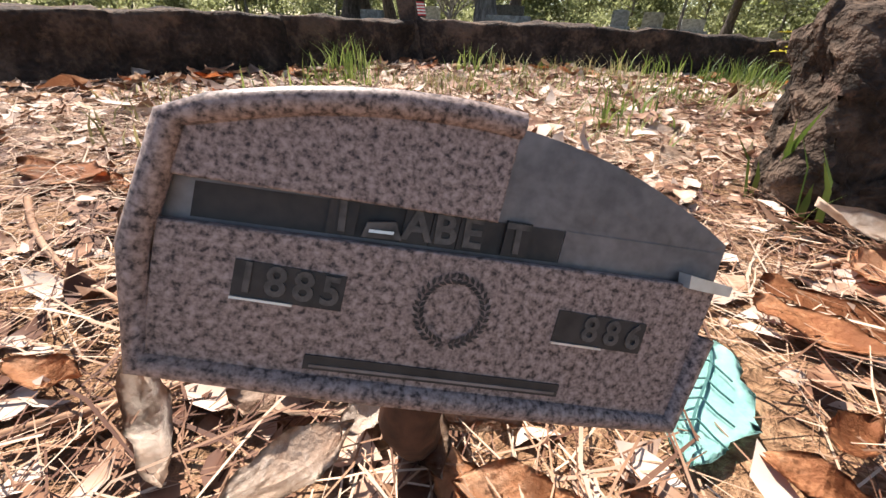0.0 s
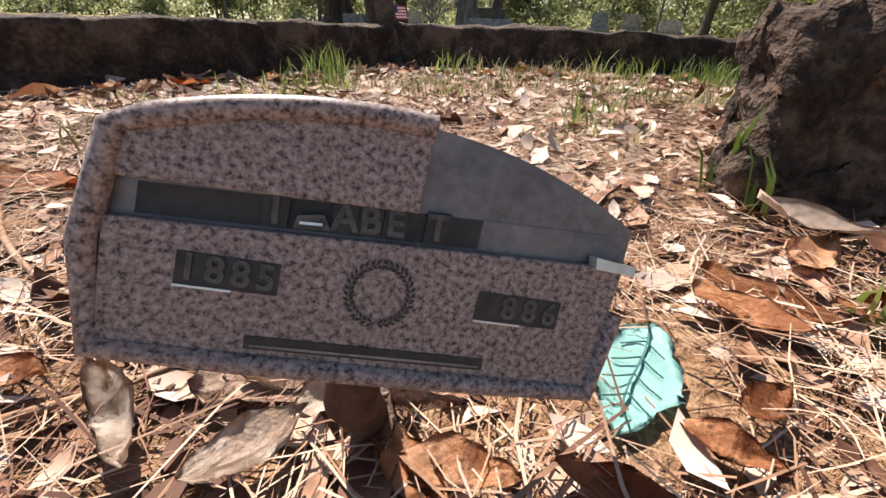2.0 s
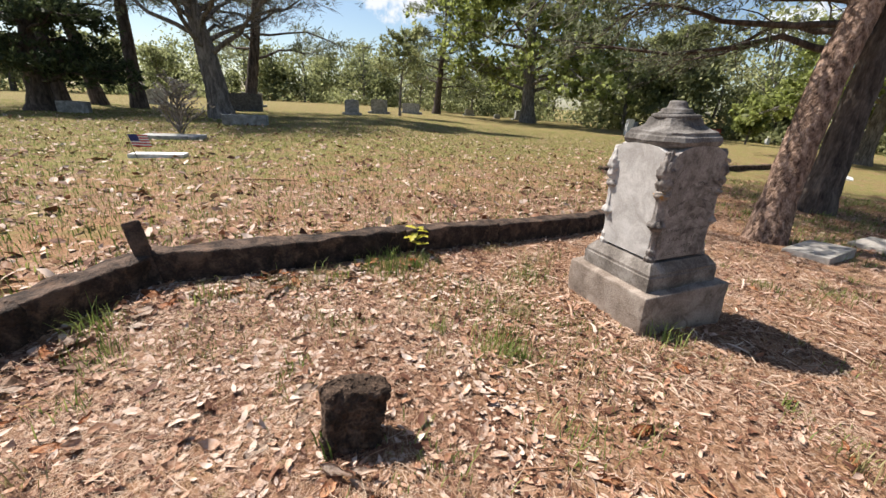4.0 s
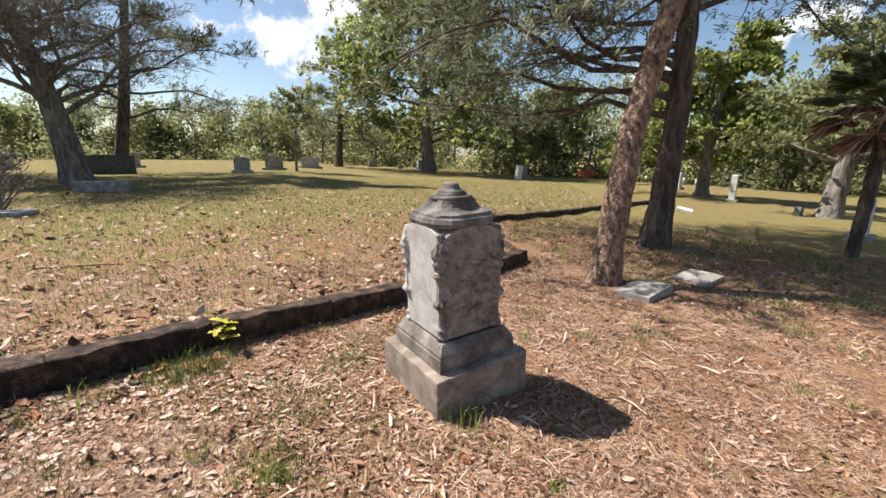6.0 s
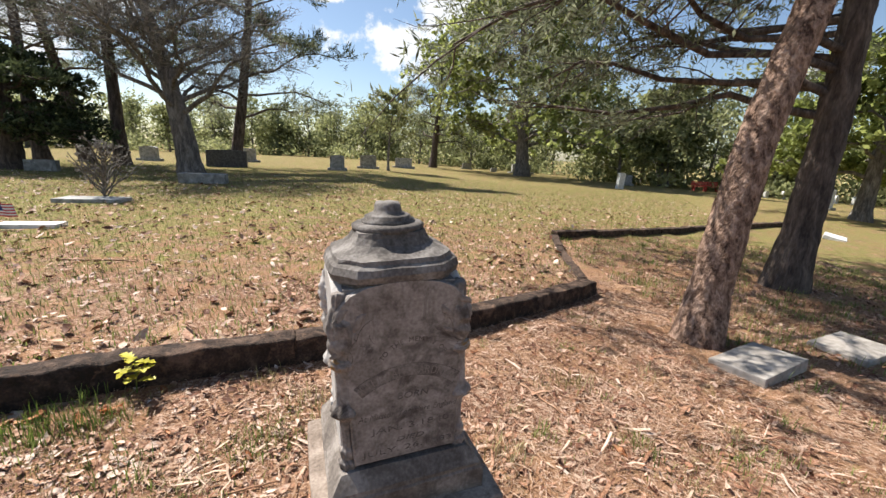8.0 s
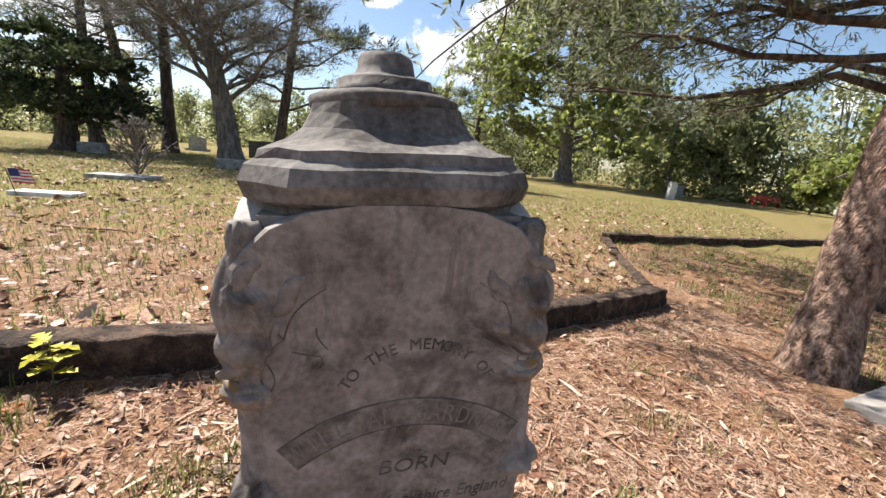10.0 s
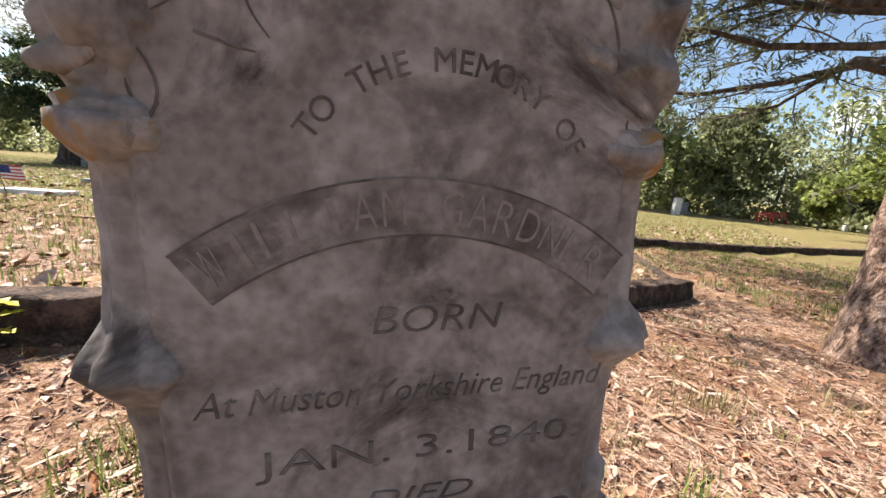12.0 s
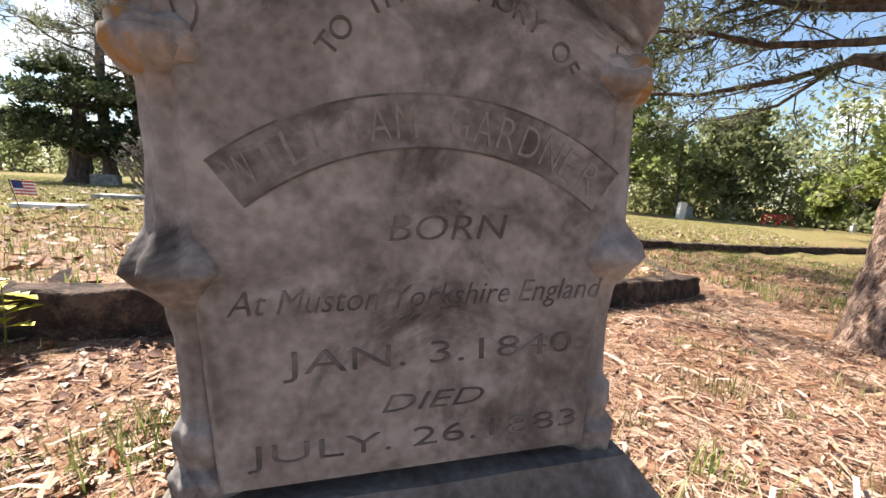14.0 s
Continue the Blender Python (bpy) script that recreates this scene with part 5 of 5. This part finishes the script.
stuff("bark_chips", straws(rs, scatter(rs, 1900, [(-0.3, 1.6, 1.0, 2.4, 0.2), (-0.3, 3.6, 1.0, 5.2, 0.4), (1.2, 7.0, 0.2, 6.2, 0.4)]), 0.10, 0.0045, 0.15, 0.024),
      M["pale_chip"], "pale splinters of bark and dead palm", "bark chips")
stuff("palm_strips", straws(rs, scatter(rs, 260, [(0.2, 3.6, 1.4, 5.0, 0.6), (1.2, 7.0, 0.2, 6.2, 0.4)]), 0.19, 0.007, 0.12, 0.028),
      M["dead_leaf"], "pale curled strips of dead palm on pine straw", "palm strips")
stuff("dry_leaf_pieces", flakes(rs, scatter(rs, 3600, [(-0.4, 3.6, 0.3, 5.2, 0.7), (2.0, 7.0, 0.3, 6.5, 0.3)]), 0.06, 0.3, 0.022, 0.8),
      M["red_litter"], "curled pieces of dead leaves lying on pine straw", "leaf litter")
stuff("plot_leaf_pieces", flakes(rs, scatter(rs, 1500, [(-2.6, -0.3, 0.6, 2.5, 0.7), (-2.9, 0.6, 0.6, 3.3, 0.3)]), 0.065, 0.35, 0.022, 0.9),
      M["dead_leaf"], "curled pale dead leaves over the plot", "leaf litter")
stuff("field_clumps", flakes(rs, field_points(rs, 3000, 17, 1.5), 0.14, 0.5, 0.05, 1.0),
      M["dead_leaf"], "larger curled dead leaves on the field", "leaf litter")
shade_spots = scatter(rs, 9000, [(4.2, 11.0, 1.5, 10.5, 1.0)])
shade_spots = shade_spots[(np.hypot(shade_spots[:, 0] - 7.4, shade_spots[:, 1] - 6.6) > 0.4) & (np.hypot((shade_spots[:, 0] - 5.7) * 0.8, shade_spots[:, 1] - 4.0) > 0.34)]
stuff("shaded_litter", flakes(rs, shade_spots[:6000], 0.08, 0.35, 0.03, 0.7),
      M["red_litter"], "reddish leaf litter in the shade of the pine", "leaf litter")
stuff("shaded_grass", blades(rs, np.repeat(shade_spots[6000:6000 + 420], 26, 0) + rs.normal(0, 0.09, (26 * len(shade_spots[6000:6000 + 420]), 2)), 0.11, 0.003, 0.9),
      M["grass"], "thin green grass tufts in the shade of the pine", "grass")
# thin grass
stuff("field_grass", blades(rs, field_points(rs, 92000, 27, 1.3), 0.055, 0.0035, 0.9), M["dry_grass"], "thin dry grass over the open field", "grass")
stuff("green_field_grass", blades(rs, field_points(rs, 96000, 31, 1.25), 0.068, 0.0045, 0.8), M["grass"], "thin green grass over the open field", "grass")


def tuft(x, y, n, height, radius, mat, label, width=0.0026, splay=0.85):
    rng = np.random.default_rng(int(abs(x * 1000) + abs(y * 777)) % 100000)
    p = np.array([x, y]) + rng.normal(0, radius, (int(n * 1.25), 2))
    ob = put_mesh("grass_tuft", fast_mesh("grass_tuft", *blades(rng, p, height, width, splay)), mat)
    return tagged(ob, label, "grass", kind="stuff")


G1, G2 = "bright green grass tuft in leaf litter", "half-dry yellowish grass tuft in leaf litter"
for x, y, n, h, r, m in ((-1.98, 1.93, 60, 0.16, 0.06, 0), (-1.86, 2.02, 40, 0.14, 0.06, 1), (-1.66, 2.12, 50, 0.13, 0.07, 1), (-1.45, 2.18, 60, 0.15, 0.07, 1), (-1.30, 2.26, 70, 0.17, 0.06, 0),
                         (-0.92, 2.45, 150, 0.12, 0.10, 0), (-0.72, 2.52, 90, 0.11, 0.08, 0), (-2.42, 1.62, 60, 0.14, 0.06, 0), (-2.25, 1.35, 40, 0.10, 0.06, 0), (-2.15, 1.0, 30, 0.09, 0.05, 0),
                         (-1.6, 1.55, 40, 0.10, 0.08, 1), (-1.35, 1.75, 50, 0.12, 0.08, 1), (-1.9, 1.5, 40, 0.09, 0.07, 1), (-1.12, 1.5, 40, 0.10, 0.08, 1), (-0.6, 1.7, 60, 0.09, 0.10, 1), (-0.3, 1.4, 70, 0.09, 0.10, 0),
                         (0.78, 1.50, 50, 0.13, 0.06, 0), (0.2, 2.4, 60, 0.10, 0.09, 0), (-0.9, 2.75, 30, 0.10, 0.05, 0), (0.35, 2.75, 60, 0.11, 0.08, 1), (-0.35, 2.2, 60, 0.09, 0.1, 0),
                         (1.5, 2.35, 60, 0.11, 0.06, 1), (2.2, 3.1, 60, 0.10, 0.08, 1), (1.75, 2.5, 25, 0.10, 0.03, 0), (2.35, 2.4, 50, 0.09, 0.08, 0), (3.0, 3.3, 40, 0.08, 0.08, 1), (2.9, 2.3, 60, 0.08, 0.1, 0),
                         (-0.15, 0.75, 60, 0.08, 0.1, 0), (0.1, 1.1, 50, 0.08, 0.09, 1), (-0.72, 0.62, 50, 0.08, 0.09, 0), (4.6, 6.2, 90, 0.14, 0.15, 0), (5.6, 5.0, 90, 0.12, 0.2, 1), (-1.0, 0.42, 25, 0.07, 0.04, 0)):
    if -2.3 < x < -1.1 and y > 1.4:
        n, h = n * 0.6, h * 0.7
    tuft(x, y, n, h, r, M["grass"] if m == 0 else M["dry_grass"], G1 if m == 0 else G2)
for x, y in ((-1.13, 0.74), (-1.10, 0.67), (-1.08, 0.80)):
    tuft(x, y, 4, 0.115, 0.012, M["grass"], "few broad green blades beside the mossy stone", 0.0045, 0.5)
rr = random.Random(40)
for i in range(95):
    x, y = rr.uniform(-2.5, 3.6), rr.uniform(0.5, 4.8)
    if float(kerb_distance(x, y)) < -0.1 and math.hypot(x - 0.9, y - 2) > 0.65:
        tuft(x, y, rr.randint(16, 55), rr.uniform(0.04, 0.08), rr.uniform(0.03, 0.10), M["grass"] if rr.random() < 0.45 else M["dry_grass"], G1 if rr.random() < 0.45 else G2)


for i in range(48):                          # low thin grass among the litter
    x, y = rr.uniform(-2.1, 0.7), rr.uniform(1.0, 2.6)
    if float(kerb_distance(x, y)) < -0.12 and math.hypot(x - 0.9, y - 2) > 0.65:
        tuft(x, y, rr.randint(50, 110), rr.uniform(0.03, 0.05), rr.uniform(0.08, 0.14), M["grass"] if i % 3 else M["dry_grass"], G1 if i % 3 else G2)


# ---- single leaves, sticks, seedling ----
def leaf_mesh(length, width, curl, fold, wave, seed, thick=0.0008):
    rnd = random.Random(seed)
    b = bmesh.new()
    nu, nv = 12, 6
    grid = []
    for i in range(nu + 1):
        u = i / nu
        w = width * 0.5 * math.sin(math.pi * u ** 0.85) ** 0.75 if 0 < u < 1 else 0.0015
        w *= 1 + 0.45 * noise.noise(Vector((u * 6, seed * 3.1, 0)))
        row = []
        for j in range(nv + 1):
            t = 2 * j / nv - 1
            z = 0.10 * width * noise.noise(Vector((u * 5 + seed, t * 1.8, 4))) + curl * (2 * u - 1) ** 2 + fold * abs(t) ** 1.4 + wave * math.sin(9 * u + 2 * t + seed) * abs(t) + 0.0015 * noise.noise(Vector((u * 7, t * 4, seed)))
            row.append(b.verts.new(((u - 0.5) * length, t * w, z)))
        grid.append(row)
    for i in range(nu):
        for j in range(nv):
            b.faces.new((grid[i][j], grid[i + 1][j], grid[i + 1][j + 1], grid[i][j + 1]))
    bmesh.ops.solidify(b, geom=list(b.faces), thickness=thick)
    me = bpy.data.meshes.new("fallen_leaf")
    b.to_mesh(me)
    b.free()
    me.polygons.foreach_set("use_smooth", [True] * len(me.polygons))
    return me


LEAVES = []
for i, (l_, w_, c_, f_, v_) in enumerate(((0.13, 0.055, 0.006, 0.003, 0.004), (0.12, 0.05, 0.010, 0.006, 0.005), (0.14, 0.06, -0.008, 0.003, 0.005), (0.11, 0.03, 0.011, 0.007, 0.004))):
    for mat in (M["orange_leaf"], M["tan_leaf"]):
        me = leaf_mesh(l_, w_, c_, f_, v_, i)
        me.materials.append(mat)
        LEAVES.append((me, mat.name.split("_")[0]))


def fallen_leaf(x, y, k, yaw, scale=1.0, tilt=0.0, roll=0.0, lift=0.013):
    me, tone = LEAVES[k % len(LEAVES)]
    ob = new("fallen_leaf", me)
    ob.matrix_basis = pose(x, y, lz(x, y) + lift, tilt, roll, yaw) @ Matrix.Diagonal((scale, scale, scale, 1))
    return tagged(ob, tone + " dry curled magnolia leaf lying on pine straw", "leaf", "fallen leaves")


for x, y, k, yaw, s, ti, ro in ((-1.09, 0.25, 0, 15, 1.0, 0, 6), (-1.27, 0.215, 3, 10, 0.45, 4, 0), (-1.135, 0.464, 0, -20, 0.75, 6, 5), (-1.05, 0.475, 2, 15, 0.8, 4, 0), (-1.165, 0.262, 4, 25, 0.65, -6, 0), (-1.325, 0.228, 0, -30, 0.45, 4, 0), (-1.42, 0.25, 1, 40, 0.75, 6, 0), (-0.93, 0.50, 4, 25, 0.9, -8, 8), (-1.08, 0.56, 2, 60, 0.8, 12, 0),
                                (-0.98, 0.36, 2, 0, 0.9, 0, -6), (-1.44, 0.32, 1, -15, 0.6, 15, 10), (-1.36, 0.36, 5, 120, 0.55, 15, 0), 
                                (-1.70, 0.52, 1, 40, 0.4, 5, 0), (-1.85, 0.38, 4, 10, 0.6, 8, 0), (-2.16, 0.64, 7, 65, 0.85, 40, 0), (-1.91, 0.37, 0, 10, 1.1, 5, 0), (-0.53, 1.17, 1, 60, 1.0, 20, 10), (-0.45, 1.14, 1, 110, 1.0, 15, -10),
                                (-1.25, 1.05, 3, 50, 0.9, 20, 0), (-1.35, 0.75, 1, 55, 1.0, 15, 0), (-1.22, 0.9, 5, 70, 0.9, 10, 0), (-0.98, 1.25, 3, 30, 0.8, 20, 10), (-1.36, 1.45, 7, 40, 0.8, 25, 0), (-0.75, 0.95, 5, -30, 0.9, 12, 0),
                                (-1.9, 2.2, 1, 20, 1.1, 15, 0), (-1.75, 2.1, 3, -40, 1.1, 10, 10), (-1.6, 2.25, 5, 10, 1.0, 30, 0), (-2.2, 1.85, 0, 20, 1.2, 10, 0), (-2.4, 1.5, 1, 15, 1.3, 8, 0), (-2.3, 1.3, 3, 30, 1.1, 10, 0), (-2.5, 1.2, 5, -10, 1.2, 12, 0),
                                (-1.40, 2.35, 3, 60, 1.0, 25, 0), (-1.2, 2.4, 1, 0, 1.1, 10, 10), (-1.0, 0.25, 6, 80, 0.6, 10, 0), (-0.82, 0.32, 1, 150, 0.9, 12, 0), (0.15, 0.78, 2, 20, 1.1, 10, 0), (0.3, 1.0, 1, 100, 1.0, 20, 0)):
    fallen_leaf(x, y, k, yaw, s, ti, ro)
# leaves heaped round the marker's stake and the turquoise leaf
for x, y, k, yaw, s, ti, ro in ((-1.305, 0.236, 4, 12, 0.42, 14, 0), (-1.235, 0.252, 2, 5, 0.5, -10, 4), (-1.16, 0.265, 0, 25, 0.45, 12, 0), (-1.155, 0.43, 0, -25, 0.6, 10, 0), (-1.165, 0.335, 2, 55, 0.42, 12, 6),
                                (-1.415, 0.25, 3, 25, 0.5, 25, 8), (-1.40, 0.205, 3, 65, 0.5, 18, 0), (-1.352, 0.246, 3, -50, 0.42, 30, 0), (-1.388, 0.247, 3, 80, 0.38, 40, 0), (-1.335, 0.262, 7, 20, 0.4, 35, 0),
                                (-1.55, 0.185, 2, 15, 0.4, 10, 0), (-1.47, 0.19, 7, -25, 0.75, 15, 0), (-1.185, 0.30, 4, -15, 0.35, 15, 0), (-1.372, 0.262, 7, 10, 0.5, 55, 0)):
    fallen_leaf(x, y, k, yaw, s, ti, ro, 0.018)
rr = random.Random(77)
for i in range(90):
    x, y = rr.uniform(-2.5, 2.6), rr.uniform(0.25, 3.6)
    if float(kerb_distance(x, y)) < -0.08 and math.hypot(x - 0.9, y - 2) > 0.6 and math.hypot(x + 1.29, y - 0.26) > 0.16 and math.hypot(x + 1, y - 0.83) > 0.18:
        fallen_leaf(x, y, rr.randint(0, 7), rr.uniform(0, 360), rr.uniform(0.35, 0.85), rr.uniform(-20, 25), rr.uniform(-10, 15))

for i in range(75):                          # drift of leaves along the kerb foot
    t = rr.random()
    k = min(int(t * 4), 3)
    (ax, ay), (bx, by) = KERB[2 + k], KERB[3 + k]
    f = t * 4 - k
    x, y = ax + (bx - ax) * f + rr.uniform(0.05, 0.3), ay + (by - ay) * f - rr.uniform(0.04, 0.35)
    if float(kerb_distance(x, y)) < -0.06:
        fallen_leaf(x, y, 2 * rr.randint(0, 3) + (rr.random() < 0.75), rr.uniform(0, 360), rr.uniform(0.7, 1.25), rr.uniform(-25, 25), rr.uniform(-15, 15), 0.022)

art = thing("turquoise_leaf", pose(-1.228, 0.340, lz(-1.22, 0.34) + 0.008, 0, 3, -100) @ Matrix.Diagonal((0.84, 0.84, 0.84, 1)), "faded turquoise artificial fabric leaf with dark veins", "artificial leaf")
me = leaf_mesh(0.122, 0.062, 0.003, 0.003, 0.001, 0)
put_mesh("blade", me, M["turquoise"], art, smooth=True)
part("midrib", strip([(-0.055 + 0.10 * i / 6, 0.002 * math.sin(i)) for i in range(7)], 0.0016, 0.0014), M["vein"], art, at=pose(0, 0, 0.0035))
for i in range(4):
    for s in (-1, 1):
        x = -0.036 + 0.02 * i
        part("side_vein", strip([(x, 0), (x + 0.008, s * 0.010), (x + 0.013, s * (0.020 - 0.002 * abs(i - 2)))], 0.0009, 0.0012, taper=True), M["vein"], art, at=pose(0, 0, 0.0042))


def stick(x, y, length, r, yaw, label, mat, seed, lift=0.012, arch=0.0, name="stick"):
    rnd = random.Random(seed)
    V, F = [], []
    pts = [Vector(((u - 0.5) * length, 0.06 * length * math.sin(3 * u + seed), arch * math.sin(math.pi * u) + 0.01 * length * rnd.uniform(-1, 1))) for u in np.linspace(0, 1, 9)]
    tube(V, F, pts, [r * (1 - 0.5 * u) for u in np.linspace(0, 1, 9)], 6)
    me = bpy.data.meshes.new(name)
    me.from_pydata(V, [], F)
    ob = put_mesh(name, me, mat, smooth=True, at=pose(x, y, lz(x, y) + lift, 0, 0, yaw))
    return tagged(ob, label, "stick", "sticks in the litter")


for i, (x, y, l_, r_, yaw) in enumerate(((-1.0, 0.63, 0.32, 0.003, 35), (-0.9, 0.58, 0.30, 0.0025, 70), (-1.62, 0.33, 0.22, 0.003, 20), (-1.72, 0.28, 0.30, 0.004, -12), (-1.5, 0.22, 0.2, 0.003, 50), (-2.3, 1.75, 0.35, 0.005, 40),
                                         (-2.45, 1.7, 0.45, 0.004, 25), (-0.4, 0.6, 0.3, 0.004, 10), (1.9, 2.9, 0.42, 0.009, -55), (2.1, 2.95, 0.30, 0.008, -15), (1.6, 3.1, 0.35, 0.008, -60), (0.2, 2.1, 0.3, 0.006, 10),
                                         (-0.1, 1.5, 0.35, 0.006, 15), (2.6, 4.1, 0.5, 0.012, -40), (2.8, 4.2, 0.4, 0.01, -20), (3.0, 2.6, 0.35, 0.006, 80), (1.4, 3.0, 0.25, 0.008, 30), (0.6, 2.9, 0.3, 0.005, 5),
                                         (-2.6, 5.4, 0.9, 0.014, -8), (-4.0, 4.8, 0.8, 0.012, -30))):
    stick(x, y, l_, r_, yaw, "pale dry stick lying in leaf litter", M["straw"], i)
# curled strips of bark
for x, y, yaw, s, k in ((-1.06, 0.60, -25, 1.15, 7), (-0.97, 0.60, -5, 0.9, 7), (-1.58, 0.36, -20, 0.5, 7), (-0.92, 0.42, 65, 0.95, 7), (-1.66, 0.30, -30, 0.6, 7)):
    ob = fallen_leaf(x, y, k, yaw, s, 10, 0, 0.03)
    ob["label"] = "long curled pale dead leaf by the mossy stone"

seedling = thing("oak_seedling", pose(-0.68, 2.84, lz(-0.68, 2.8)), "small yellow-green oak seedling at the kerb foot", "seedling")
V, F = [], []
tube(V, F, [Vector((0, 0, -0.02)), Vector((0.01, 0, 0.12)), Vector((0.02, -0.01, 0.24))], [0.004, 0.003, 0.002], 6)
me = bpy.data.meshes.new("stem")
me.from_pydata(V, [], F)
put_mesh("stem", me, M["grass"], seedling)
M["yellow_leaf"] = material("yellow_green_leaf", [(0.42, 0.38, 0.03), (0.58, 0.50, 0.05), (0.66, 0.58, 0.10)], 0.5, 12, 60, 0, translucent=0.3, per_object=0.3)
lob = [(0, 0), (0.02, 0.012), (0.035, 0.028), (0.04, 0.012), (0.06, 0.034), (0.066, 0.012), (0.085, 0.022), (0.10, 0.0)]
lob = lob + [(x, -y) for x, y in lob[-2:0:-1]]
me = bpy.data.meshes.new("leaf")
me.from_pydata([(x, y, -2.0 * x * x + 0.25 * abs(y)) for x, y in lob] + [(x, y, -2.0 * x * x + 0.25 * abs(y) - 0.0008) for x, y in lob], [],
               [tuple(range(len(lob))), tuple(range(2 * len(lob) - 1, len(lob) - 1, -1))] + [(i, i + len(lob), (i + 1) % len(lob) + len(lob), (i + 1) % len(lob)) for i in range(len(lob))])
me.materials.append(M["yellow_leaf"])
for k in range(11):
    ob = new("leaf", me)
    ob.parent = seedling
    ob.matrix_basis = pose(0.012, -0.005, 0.08 + 0.016 * k, 0, rr.uniform(-25, 15), k * 137) @ Matrix.Diagonal((1.1, 1.1, 1.1, 1))
